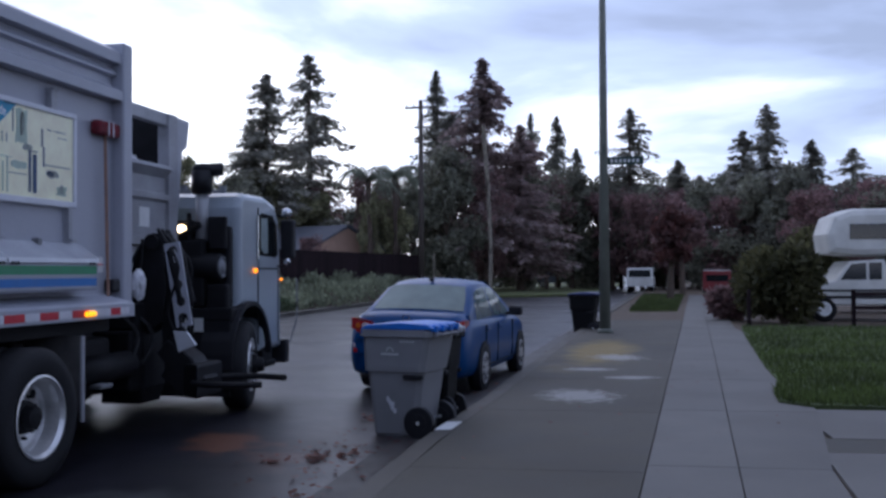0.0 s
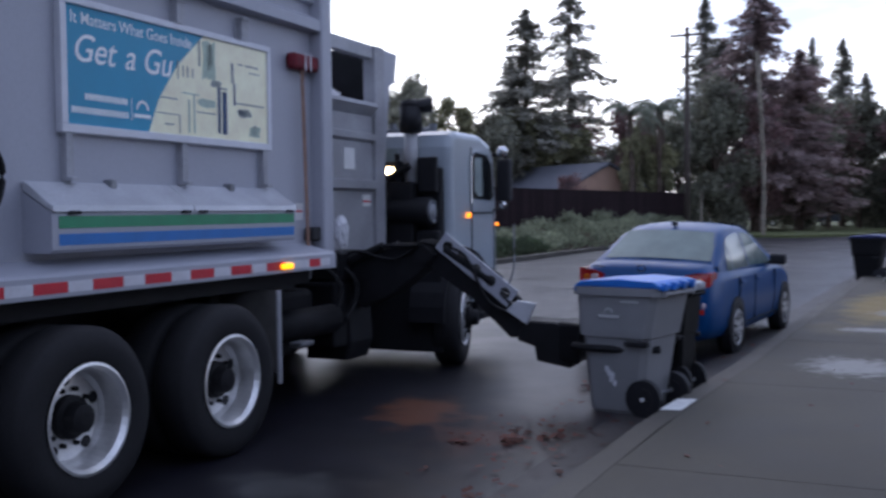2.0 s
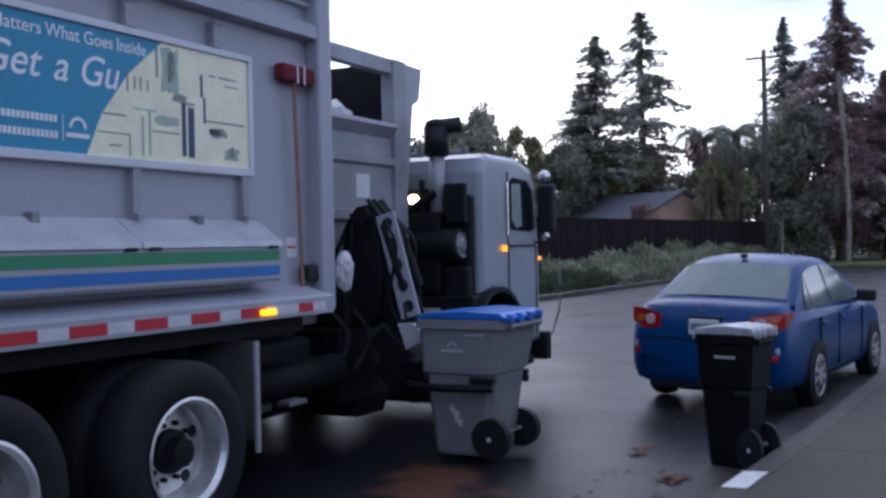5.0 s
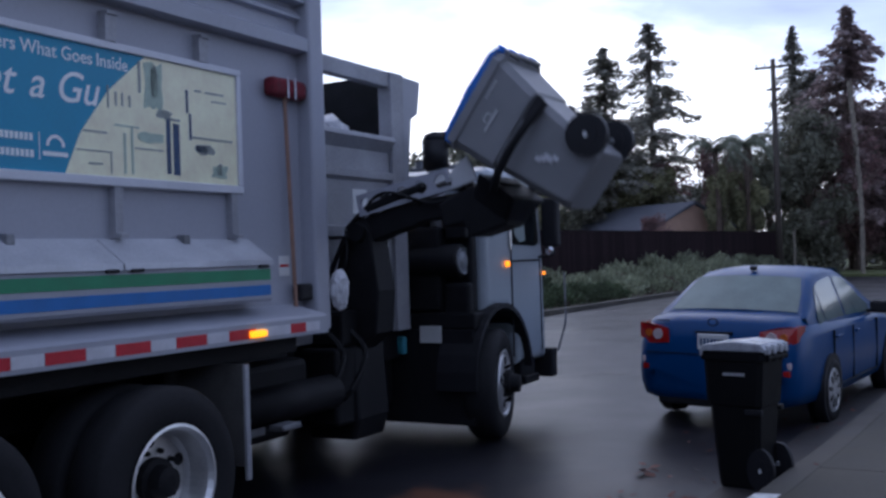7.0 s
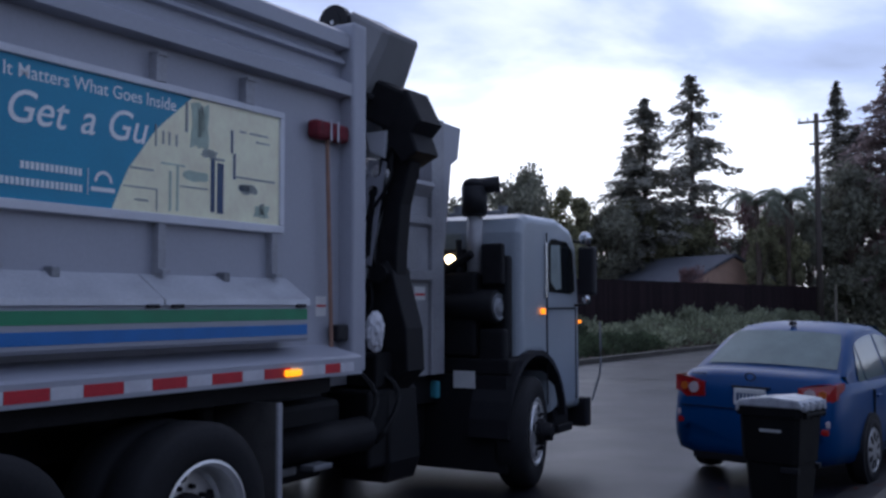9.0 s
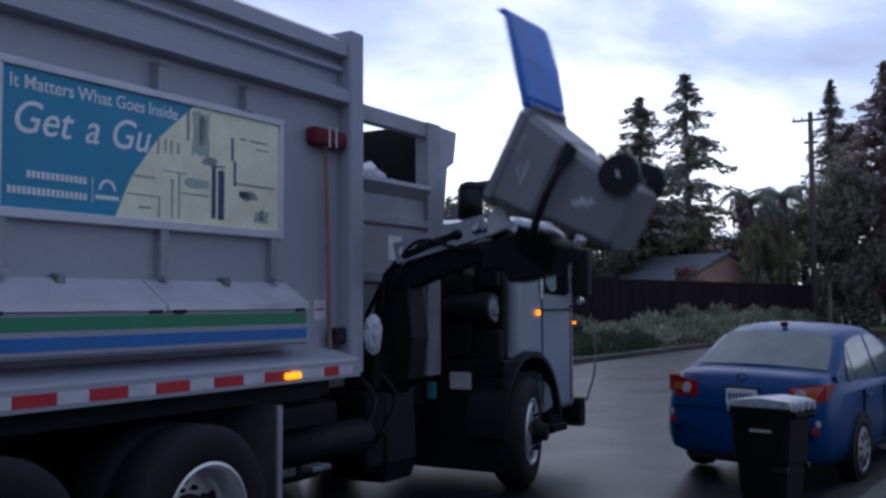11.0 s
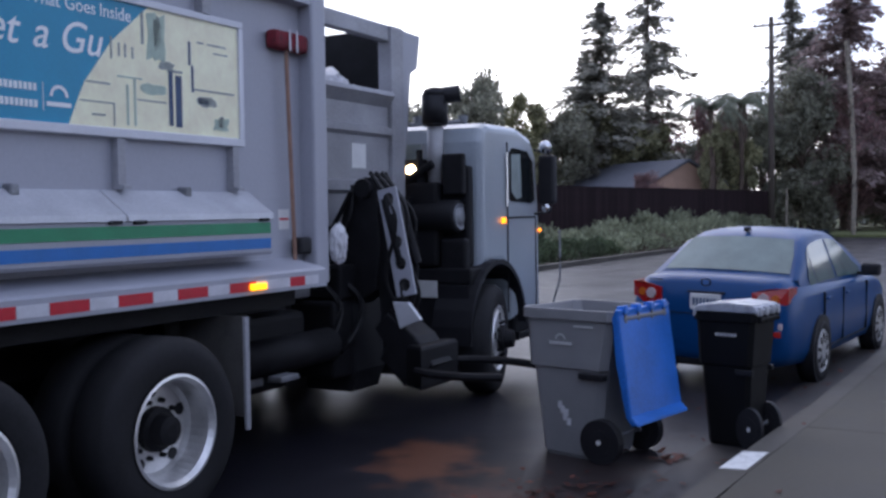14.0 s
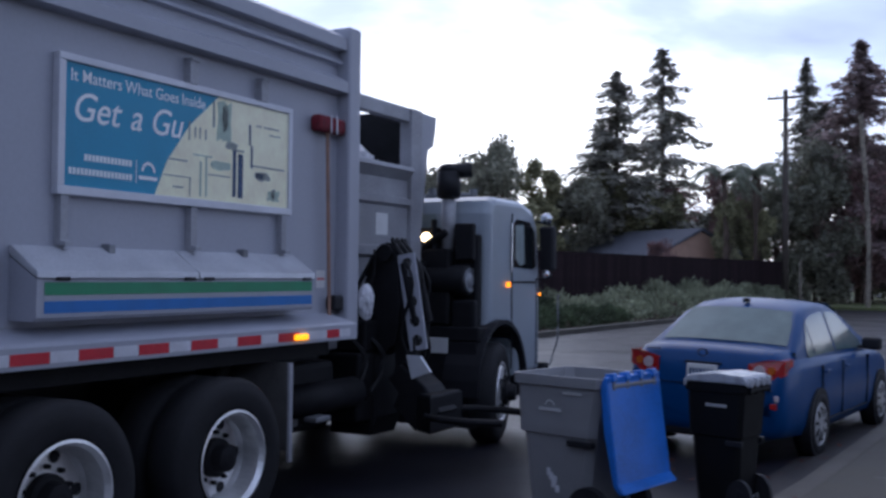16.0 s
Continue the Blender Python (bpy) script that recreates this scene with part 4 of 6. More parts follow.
    box(bm, -.42, -.33, 1.72, 1.86, 1.42, 1.54, .02)
    P("flank_lamp", bm, BLACKP)
    # hoses and labels by the rear post
    for k, (dy, z) in enumerate(((0, 0), (.05, -.03))):
        bm = B()
        tube(bm, spline([(-.30, -1.97, 2.16 + z), (-.27, -1.79 + dy, 2.13 + z), (-.27, -1.61 + dy, 1.93), (-.28, -1.67 + dy, 1.68), (-.34, -1.82, 1.56)], 6), .020, 8)
        P("hose", bm, HOSE)
    quad_part("instruction_label", T, STICKER, -.414, -1.95, -1.55, 1.58, 2.04, label="white label with teal and red bars")
    for z, m in ((1.94, TEALBAG), (1.86, TEALBAG), (1.74, REDT), (1.63, REDT)):
        quad_part("label_bar", T, m, -.411, -1.94, -1.56, z + .04, z + .06)
    # mudguard between tandem and arm
    bm = B()
    box(bm, -.62, -.10, .80, .82, .46, 1.08)
    mf = P("mudflap", bm, FLAPM, "grimy splash guard")
    bm = B()
    box(bm, -.10, -.075, .79, .83, .38, 1.08, .006)
    P("flap_edge", bm, STEELD, parent=mf)
    # hopper
    bm = B()
    box(bm, -.86, -.80, 2.03, 3.70, 1.05, 2.66)
    hp = P("hopper_wall", bm, STEELD, "grimy grey hopper wall with an open mouth")
    blocks("hopper_post", T, STEELD, [(-.90, -.76, 3.70, 3.92, 1.05, 3.38, .01)])
    blocks("hopper_beam", T, STEELD, [(-.88, -.78, 2.03, 3.70, 3.24, 3.38, .01)])
    for pts in ([(-.82, 2.62), (-.72, 2.74), (-.74, 2.78), (-.86, 2.70)], [(-.82, 2.36), (-.76, 2.40), (-.76, 2.46), (-.82, 2.48)], [(-.82, 1.86), (-.74, 1.9), (-.74, 1.98), (-.82, 2.0)]):
        bm = B()
        prism(bm, pts, "y", 2.035, 3.695)
        P("ledge", bm, STEELD, parent=hp)
    bm = B()
    prism(bm, [(3.92, 3.38), (4.30, 3.37), (4.24, 3.06), (4.12, 3.0), (4.00, 2.2), (3.92, 2.1)], "x", -.90, -.80, .006)
    P("hopper_wing", bm, STEELG)
    blocks("hopper_plate", T, BLACK, [(-2.45, -2.38, 2.03, 3.9, 1.05, 3.38), (-2.38, -.90, 3.82, 3.90, 1.05, 3.38), (-2.38, -.86, 2.06, 3.82, 1.9, 2.0), (-2.38, -.86, 2.03, 2.06, 1.05, 3.6)], "dark inner plate of the hopper")
    # unseen tank-like blocks, added to stop light from the truck's far side
    blocks("far_side_light_block", T, BLACK, [(-2.45, -1.95, .75, 1.9, .34, 1.02, .08), (-2.45, -1.95, 2.0, 3.9, .30, 1.02, .08), (-2.40, -1.95, -3.4, -2.0, .40, 1.0, .05)], "black block added under the frame to stop far-side light")
    rnd = random.Random(8)
    for k, (y, z) in enumerate(((2.9, 2.62), (3.15, 2.70), (3.42, 2.60), (2.6, 2.5))):
        bm = B()
        bmesh.ops.create_icosphere(bm, subdivisions=3, radius=.26, matrix=Matrix.Translation((-1.12, y, z)))
        for v in bm.verts:
            v.co += Vector((rnd.uniform(-.035, .035), rnd.uniform(-.035, .035), rnd.uniform(-.035, .035)))
        P("refuse_bag", bm, BAGM)
    bm = B()
    box(bm, -2.3, -.9, 2.1, 3.8, 2.0, 2.45, .1)
    P("refuse", bm, BLACKP, "dark heap of refuse")
    quad_part("notice", T, STICKER, -.795, 3.09, 3.31, 2.09, 2.30)
    quad_part("notice", T, STICKER, -.795, 3.46, 3.64, 1.72, 1.84)
    quad_part("notice_bar", T, REDT, -.792, 3.47, 3.63, 1.76, 1.78)
    bm = B()
    bmesh.ops.create_icosphere(bm, subdivisions=3, radius=.10, matrix=Matrix.Translation((-.30, 2.14, 1.48)) @ Matrix.Diagonal((.6, .8, 1.5, 1)))
    for v in bm.verts:
        v.co += Vector((rnd.uniform(-.012, .012), rnd.uniform(-.012, .012), rnd.uniform(-.012, .012)))
    P("rag", bm, BAGM, "pale rag hung by the post")
    # equipment behind the cab
    blocks("engine_cover", T, BLACK, [(-2.1, -.24, 4.18, 4.285, 1.20, 2.13, .03), (-2.1, -.50, 4.03, 4.175, 1.20, 1.98, .03), (-.49, -.22, 4.06, 4.17, 1.08, 1.46, .03), (-2.2, -.16, 4.035, 4.28, 1.04, 1.19, .02), (-2.2, -.30, 4.04, 4.28, .62, 1.03, .03), (-.48, -.26, 4.10, 4.175, 1.86, 2.24, .02)], "black engine gear behind the cab")
    for p, q, r in (((-.70, 4.08, 1.2), (-.70, 4.08, 2.28), .03), ((-1.0, 4.06, 1.9), (-.55, 4.06, 2.15), .04), ((-.95, 4.05, 1.2), (-.78, 4.04, 1.85), .035)):
        bm = B()
        cyl(bm, p, q, r, r, 8)
        P("pipe", bm, BLACK)
    blocks("fitting", T, GALV, [(c[0] - .03, c[0] + .03, c[1] - .05, c[1] - .02, c[2] - .03, c[2] + .03, .008) for c in ((-.56, 4.14, 1.34), (-.38, 4.26, 1.32), (-.92, 4.0, 1.33), (-.48, 4.28, 2.05), (-.40, 4.28, 2.12), (-.72, 4.12, 1.75))])
    bm = B()
    lathe_x(bm, [(-.62, .12), (-.60, .155), (-.06, .155), (-.04, .14)], 24, (-.27, 4.12, 1.66))
    ac = P("air_cleaner", bm, BLACK, "black air cleaner drum", True)
    bm = B()
    lathe_x(bm, [(-.05, .125), (-.02, .12), (-.03, .09), (-.01, .05)], 24, (-.27, 4.12, 1.66))
    P("end_cap", bm, GALV, parent=ac)
    bm = B()
    cyl(bm, (-.575, 4.16, 1.95), (-.575, 4.16, 2.56), .075, .075, 16)
    ex = P("exhaust_pipe", bm, EXH, "bright exhaust stack with a black elbow", True)
    bm = B()
    lathe = [(2.50, .10), (2.52, .122), (2.78, .122), (2.84, .095), (2.86, .04)]
    for (za, ra), (zb, rb) in zip(lathe, lathe[1:]):
        cyl(bm, (-.575, 4.16, za), (-.575, 4.16, zb), ra, rb, 18)
    cyl(bm, (-.575, 4.16, 2.78), (-.36, 4.26, 2.80), .075, .08, 14)
    P("elbow", bm, BLACKP, "black elbow", True, ex)
    bm = B()
    box(bm, -1.1, -.66, 4.1, 4.18, 1.98, 2.20, .02)
    lm = P("lamp_bracket", bm, BLACK)
    bm = B()
    cyl(bm, (-.80, 4.11, 2.10), (-.79, 4.06, 2.10), .05, .045, 16)
    P("work_lamp", bm, LAMPG, "lit round work lamp", parent=lm)
    # cab
    def cab_outline(inset, top):
        return [(4.46, 1.22), (4.46, 2.44), (4.52, 2.58), (4.66, 2.63 - top), (5.55, 2.63 - top), (5.95, 2.55), (6.14, 2.36), (6.22, 1.75), (6.24, .62), (5.34, .62), (5.34, .95), (5.20, 1.12), (5.0, 1.22)]
    bm = B()
    o = cab_outline(0, 0)
    prism(bm, o, "x", -2.42, -.17)
    es = [e for e in bm.edges if all(abs(v.co.x + .17) < 1e-4 for v in e.verts) or all(abs(v.co.x + 2.42) < 1e-4 for v in e.verts)]
    bmesh.ops.bevel(bm, geom=es, offset=.09, segments=4, affect="EDGES", profile=0.5)
    cab = P("cab", bm, CABP, "blue-grey cab with rounded roof")
    bm = B()
    prism(bm, [(5.24, 1.86), (5.24, 2.36), (5.34, 2.41), (5.80, 2.39), (5.98, 2.28), (6.04, 1.88), (5.9, 1.84)], "x", -.172, -.163)
    P("door_window", bm, GLASSD, "dark door window", parent=cab)
    # pale sheet paints the sky seen through the door window
    bm = B()
    prism(bm, [(5.29, 1.96), (5.29, 2.34), (5.56, 2.35), (5.60, 1.90), (5.44, 1.88)], "x", -.164, -.159)
    P("sky_glimpse", bm, PANE, "pale green-grey patch painting the sky seen through the window", parent=cab)
    bm = B()
    prism(bm, [(5.17, .72), (5.17, 2.46), (5.19, 2.46), (5.19, .72)], "x", -.17, -.160)
    prism(bm, [(6.06, .72), (6.06, 1.7), (6.07, 1.7), (6.07, .72)], "x", -.17, -.160)
    prism(bm, [(5.19, 1.68), (5.19, 1.70), (6.06, 1.70), (6.06, 1.68)], "x", -.17, -.160)
    P("door_seam", bm, BLACKP, parent=cab)
    bm = B()
    box(bm, -.165, -.14, 5.11, 5.145, 1.80, 2.36, .01)
    P("grab_bar", bm, CHROME, parent=cab)
    bm = B()
    box(bm, -1.9, -.80, 4.445, 4.458, 2.06, 2.44)
    P("rear_window", bm, PANE, "pale rear window of the cab", parent=cab)
    bm = B()
    box(bm, -.17, -.13, 5.00, 5.055, 1.635, 1.695, .012)
    P("turn_marker", bm, TURNG, "glowing orange marker", parent=cab)
    bm = B()
    box(bm, -.16, -.135, 6.13, 6.16, 1.53, 1.565, .006)
    P("turn_marker", bm, TURNG, "glowing orange marker", parent=cab)
    bm = B()
    box(bm, -1.15, -.55, 4.9, 5.0, 2.64, 2.70, .02)
    cyl(bm, (-1.05, 4.95, 2.62), (-1.05, 4.95, 2.76), .05, .05, 10)
    cyl(bm, (-.55, 4.95, 2.62), (-.55, 4.95, 2.74), .04, .05, 10)
    P("roof_lamp_bar", bm, GALV, parent=cab)
    bm = B()
    cyl(bm, (-.17, 6.05, 2.36), (-.02, 6.12, 2.32), .014, .014, 8)
    cyl(bm, (-.02, 6.12, 2.32), (-.02, 6.12, 1.72), .014, .014, 8)
    cyl(bm, (-.17, 6.05, 1.70), (-.02, 6.12, 1.72), .014, .014, 8)
    mr = P("mirror_arm", bm, BLACKP)
    bm = B()
    box(bm, -.12, .06, 6.02, 6.14, 1.80, 2.30, .03)
    P("mirror", bm, BLACKP, "tall black door mirror", parent=mr)
    for z in (2.38, 1.76):
        bm = B()
        bmesh.ops.create_uvsphere(bm, u_segments=16, v_segments=10, radius=.068 if z > 2 else .045, matrix=Matrix.Translation((-.02, 6.0, z)) @ Matrix.Diagonal((1, .45, 1, 1)))
        P("spot_mirror", bm, CHROME, "round spot mirror", True, mr)
    cab.matrix_local = Matrix.Translation((0, 4.30, 0)) @ Matrix.Diagonal((1, .78, .953, 1)) @ Matrix.Translation((0, -4.46, .03))
    mr.location = (0, -.52, -.03)
    # front fender, splash flap, step, feeler
    bm = B()
    for k in range(14):
        a0, a1 = math.radians(8 + 172 * k / 14), math.radians(8 + 172 * (k + 1) / 14)
        for x0, x1, r0, r1 in ((-.50, -.10, .60, .64),):
            v = [bm.verts.new((x, 4.53 + r * math.cos(a), .50 + r * math.sin(a) * 1.18)) for x, r, a in ((x0, r0, a0), (x1, r0, a0), (x1, r1, a0), (x0, r1, a0), (x0, r0, a1), (x1, r0, a1), (x1, r1, a1), (x0, r1, a1))]
            for f in ((0, 1, 5, 4), (1, 2, 6, 5), (2, 3, 7, 6), (3, 0, 4, 7)):
                bm.faces.new([v[i] for i in f])
    bmesh.ops.remove_doubles(bm, verts=bm.verts, dist=1e-4)
    P("front_fender", bm, BLACKP, "black front mudguard")
    bm = B()
    box(bm, -1.15, -.17, 4.00, 4.03, .18, 1.04)
    P("splash_flap", bm, BLACKP, "hanging black splash flap")
    bm = B()
    box(bm, -.705, -.485, 3.985, 3.998, .92, 1.075)
    P("white_plate", bm, STICKER, "small white plate")
    bm = B()
    box(bm, -1.0, -.83, 3.90, 3.97, .82, .98, .02)
    P("turquoise_bottle", bm, TEALBAG, "turquoise plastic bottle on the frame")
    bm = B()
    box(bm, -.52, -.14, 5.06, 5.40, .42, .50, .015)
    box(bm, -.50, -.18, 5.04, 5.38, .50, .90, .015)
    P("cab_step", bm, BLACK)
    bm = B()
    box(bm, -.42, -.12, 5.70, 5.84, .42, .72, .02)
    fe = P("corner_bumper", bm, BLACKP)
    bm = B()
    tube(bm, spline([(-.10, 5.80, .68), (-.06, 5.83, .84), (-.02, 5.85, 1.02), (-.02, 5.85, 1.50)], 5), .012, 6)
    P("feeler_rod", bm, GALV, "thin upright curb feeler", parent=fe)
    # wheels
    W = []
    for y in (.10, -1.24):
        W.append(wheel(T, "wheel", 0.0, y, .52, .52, .27, 1, ALU, True, deep=.17))
    W.append(wheel(T, "wheel", -.10, 4.47, .51, .51, .28, 1, ALU, False, deep=-.02))
    for y in (.10, -1.24, 4.47):
        W.append(wheel(T, "wheel", -2.25, y, .52, .52, .27, 1, ALU, y < 1, deep=.13))
    # engine, gearbox and bumper, unseen, added to close the underside against light
    blocks("underbody_light_block", T, BLACK, [(-2.05, -.62, 4.31, 5.45, .34, 1.10, .05), (-2.30, -.98, 2.1, 3.95, .36, 1.04, .05), (-2.0, -.70, .75, 2.05, .40, 1.05, .05), (-2.3, -.55, -3.3, -2.0, .42, .96, .05)], "black block added under the frame to keep light out")
    bm = B()
    box(bm, -2.42, -.43, 5.60, 5.78, .32, .80, .03)
    P("front_bumper", bm, BLACKP)
    # hydraulics under the arm
    blocks("arm_base", T, BLACK, [(-1.0, -.50, 2.35, 3.05, .42, 1.02, .03), (-.8, -.50, 2.45, 3.02, 1.025, 1.30, .03)], "black hydraulic arm base")
    blocks("valve_box", T, BLACK, [(-1.1, -.5, 1.0, 2.0, .62, 1.0, .05)])
    bm = B()
    cyl(bm, (-.45, 1.1, .72), (-.45, 2.2, .72), .13, .13, 14)
    P("air_tank", bm, BLACK, "", True)
    for y in (2.2, 2.5):
        bm = B()
        tube(bm, spline([(-.7, y, 1.3), (-.40, y + .1, 1.0), (-.45, y - .1, .65), (-.8, y, .6)], 5), .025, 6)
        P("hydraulic_hose", bm, HOSE)
    blocks("bracket", T, GALV, [(-.8, -.55, 1.25, 1.55, .50, .56, .01), (-.32, -.2, 1.3, 1.5, .58, .62, .01)])
    bm = B()
    prism(bm, [(-.95, .28), (-.52, .28), (-.46, .45), (-.50, 1.0), (-.62, 1.16), (-.92, 1.16)], "y", 2.58, 3.04, .03)
    P("arm_mount", bm, BLACK, "black mount of the loader arm")
    # unseen far-side panel, added to stop light leaking under the truck
    bm = B()
    box(bm, -2.49, -2.46, -3.4, 4.0, .09, 1.05, .01)
    P("unseen_light_skirt", bm, BLACKP)
    # loader arm, in the plane y = 2.78; links lie along +x of their own space
    def link(name, L, w, h, material, label, sag=0.0):
        bm = B()
        prism(bm, [(-.10, -.02), (-.06, .10), (L * .3, h), (L * .75, h * .85), (L + .06, .08), (L + .10, -.03), (L + .02, -.10), (L * .55, -.05 - sag), (L * .2, -.08 - sag), (0, -.11)], "y", -w, w, .015)
        cyl(bm, (0, -w - .05, 0), (0, w + .05, 0), .075, .075, 14)
        cyl(bm, (L, -w - .05, 0), (L, w + .05, 0), .075, .075, 14)
        ob = P(name, bm, material, label)
        for sy in (-1, 1):
            bm = B()
            cyl(bm, (.12, sy * (w + .03), .16), (L * .62, sy * (w + .03), .20), .04, .04, 10)
            cyl(bm, (L * .62, sy * (w + .03), .20), (L * .95, sy * (w + .03), .10), .02, .02, 8)
            P("hydraulic_ram", bm, BLACK, parent=ob)
            bm = B()
            tube(bm, spline([(0, sy * w, .12), (L * .3, sy * (w + .07), .24), (L * .7, sy * (w + .06), .05), (L, sy * w, .12)], 5), .014, 6)
            P("hydraulic_hose", bm, HOSE, parent=ob)
        return ob
    arm1 = link("lower_arm", .95, .13, .19, BLACK, "black lower loader arm", .20)
    arm2 = link("upper_arm", 1.05, .085, .12, BLACK, "black upper loader arm")
    # perforated plate on the upper arm
    bm = B()
    xs = [.13 + .17 * k for k in range(5)]
    for k, x in enumerate(xs):
        n = 16
        outer, inner = [], []
        for i in range(n):
            a = 2 * math.pi * i / n
            q = max(abs(math.cos(a)), abs(math.sin(a)))
            outer.append(bm.verts.new((x + .085 * math.cos(a) / q, -.14, .20 + .085 * math.sin(a) / q)))
            inner.append(bm.verts.new((x + .052 * math.cos(a), -.14, .20 + .052 * math.sin(a))))
        for i in range(n):
            bm.faces.new((outer[i], outer[(i + 1) % n], inner[(i + 1) % n], inner[i]))
    bmesh.ops.remove_doubles(bm, verts=bm.verts[:], dist=.002)
    r = bmesh.ops.extrude_face_region(bm, geom=bm.faces[:])
    for v in [g for g in r["geom"] if isinstance(g, bmesh.types.BMVert)]:
        v.co.y += .02
    bmesh.ops.recalc_face_normals(bm, faces=bm.faces)
    P("perforated_plate", bm, STEELG, "grey plate with a row of round holes", parent=arm2)
    bm = B()
    prism(bm, [(-.50, -.08), (-.50, .10), (-.2, .14), (.06, .09), (.06, -.10), (0, -.22), (-.30, -.22), (-.34, -.10)], "y", -.17, .17, .02)
    wrist_bm = bm
    bm = B()
    prism(bm, [(.92, .10), (.95, .24), (1.10, .32), (1.14, .12)], "y", -.20, -.16, .008)
    P("wet_bracket", bm, WETSTEEL, "wet pale grey steel bracket", parent=arm2)
    for k, (dy, dz) in enumerate(((-.10, .14), (-.02, .18), (.07, .16), (.12, .10))):
        bm = B()
        tube(bm, spline([(-.12, dy, .06), (.2, dy * 1.2, dz + .05), (.55, dy, dz - .01), (.9, dy * 1.3, dz + .02), (1.06, dy, .05)], 5), .019, 6)
        P("hydraulic_hose", bm, HOSE, parent=arm2)
    bm = wrist_bm
    wrist = P("wrist_link", bm, BLACK, "black wrist link")
    # gripper: body at the cart's front face, two curved fingers along its sides
    bm = B()
    prism(bm, [(-.22, -.16), (0, -.30), (0, .30), (-.22, .16)], "z", -.16, .18, .03)
    grip = P("gripper", bm, BLACK, "black cart gripper")
    fingers = []
    for sy in (-1, 1):
        bm = B()
        path = spline([(0, 0, 0), (.15, sy * .09, 0), (.45, sy * .11, 0), (.72, sy * .02, 0)], 4)
        tube(bm, path, .032, 8)
        f = P("finger", bm, BLACK, parent=grip)
        f.location = (-.04, sy * .30, 0)
        fingers.append(f)
    return T, W, arm1, arm2, wrist, grip


def build_cart(name, body_mat, lid_mat, label, m, h=.98, logo=True, group="wheeled carts", lean=0.0):
    """A two-wheeled refuse cart: front to -x, wheels and lid hinge to +x."""
    C = thing(name, m, label, "refuse cart", group)
    bm = B()
    levels = [(0.0, -.25, .20, .235), (.03, -.26, .21, .25), (h * .60, -.32 + lean * .3, .265 + lean * .4, .30), (h * .61, -.345 + lean * .3, .285 + lean * .4, .32), (h * .66, -.35 + lean * .4, .29 + lean * .5, .325), (h * .93, -.365 + lean * .5, .32 + lean, .335), (h * .935, -.39 + lean * .5, .345 + lean, .355), (h, -.39 + lean * .5, .345 + lean, .355)]
    rings = []
    for z, xa, xb, yy in levels:
        c = .05
        pts = [(xa + c, -yy), (xb - c, -yy), (xb, -yy + c), (xb, yy - c), (xb - c, yy), (xa + c, yy), (xa, yy - c), (xa, -yy + c)]
        rings.append([bm.verts.new((x, y, z)) for x, y in pts])
    inner = []
    for z, xa, xb, yy in ((h, -.365 + lean * .5, .32 + lean, .33), (h * .9, -.34 + lean * .5, .295 + lean, .31), (.06, -.24, .19, .23)):
        c = .05
        pts = [(xa + c, -yy), (xb - c, -yy), (xb, -yy + c), (xb, yy - c), (xb - c, yy), (xa + c, yy), (xa, yy - c), (xa, -yy + c)]
        rings.append([bm.verts.new((x, y, z)) for x, y in pts])
    for a, b in zip(rings, rings[1:]):
        for i in range(8):
            bm.faces.new((a[i], a[(i + 1) % 8], b[(i + 1) % 8], b[i]))
    bm.faces.new(rings[0][::-1]), bm.faces.new(rings[-1])
    bmesh.ops.recalc_face_normals(bm, faces=bm.faces)
    body = part("body", bm, body_mat, C)
    blocks("recess_bar", C, BLACKP, [(.10, .30, sy * .30 - .03, sy * .30 + .03, h * .545, h * .585, .008) for sy in (-1, 1)])
    bm = B()
    cyl(bm, (.37 + lean, -.28, h * .955), (.37 + lean, .28, h * .955), .017, .017, 10)
    for y in (-.26, -.09, .09, .26):
        box(bm, .33 + lean, .385 + lean, y - .015, y + .015, h * .93, h * .985, .005)
    part("handle", bm, body_mat, C)
    lid = new("lid")
    lid.parent = C
    lid.location = (.36 + lean, 0, h + .01)
    bm = B()
    prism(bm, [(-.755, -.05), (-.755, .0), (-.70, .035), (-.35, .06), (-.05, .045), (.01, .01), (0, -.02), (-.03, -.01), (-.69, -.01), (-.74, -.05)], "y", -.345, .345, .012)
    lp = part("lid_panel", bm, lid_mat, lid)
    blocks("lid_hinge", lid, lid_mat, [(-.03, .03, y - .03, y + .03, -.03, .035, .01) for y in (-.26, -.09, .09, .26)])
    bm = B()
    cyl(bm, (.25, -.30, .15), (.25, .30, .15), .014, .014, 8)
    part("axle", bm, GALV, C)
    for sy in (-1, 1):
        bm = B()
        y = sy * .27
        for (ya, ra), (yb, rb) in (((0, .07), (0, .15)),):
            cyl(bm, (.25, y - .035, .15), (.25, y + .035, .15), .15, .15, 24)
            cyl(bm, (.25, y - .042, .15), (.25, y + .042, .15), .085, .085, 20)
        w = part("wheel", bm, BLACKP, C)
        bm = B()
        cyl(bm, (.25, y - .048, .15), (.25, y + .048, .15), .018, .018, 8)
        part("axle_cap", bm, STICKER, w)
    if logo:
        bm = B()
        for k in range(8):
            a0, a1 = math.pi * k / 8, math.pi * (k + 1) / 8
            vs = [bm.verts.new((-.03 + r * math.cos(a), -.339, h * .80 + r * math.sin(a))) for a, r in ((a0, .03), (a0, .042), (a1, .042), (a1, .03))]
            bm.faces.new(vs)
        box(bm, -.12, .06, -.340, -.337, h * .765, h * .785)
        part("emblem", bm, PRINT, C, "small pale arch emblem")
        bm = B()
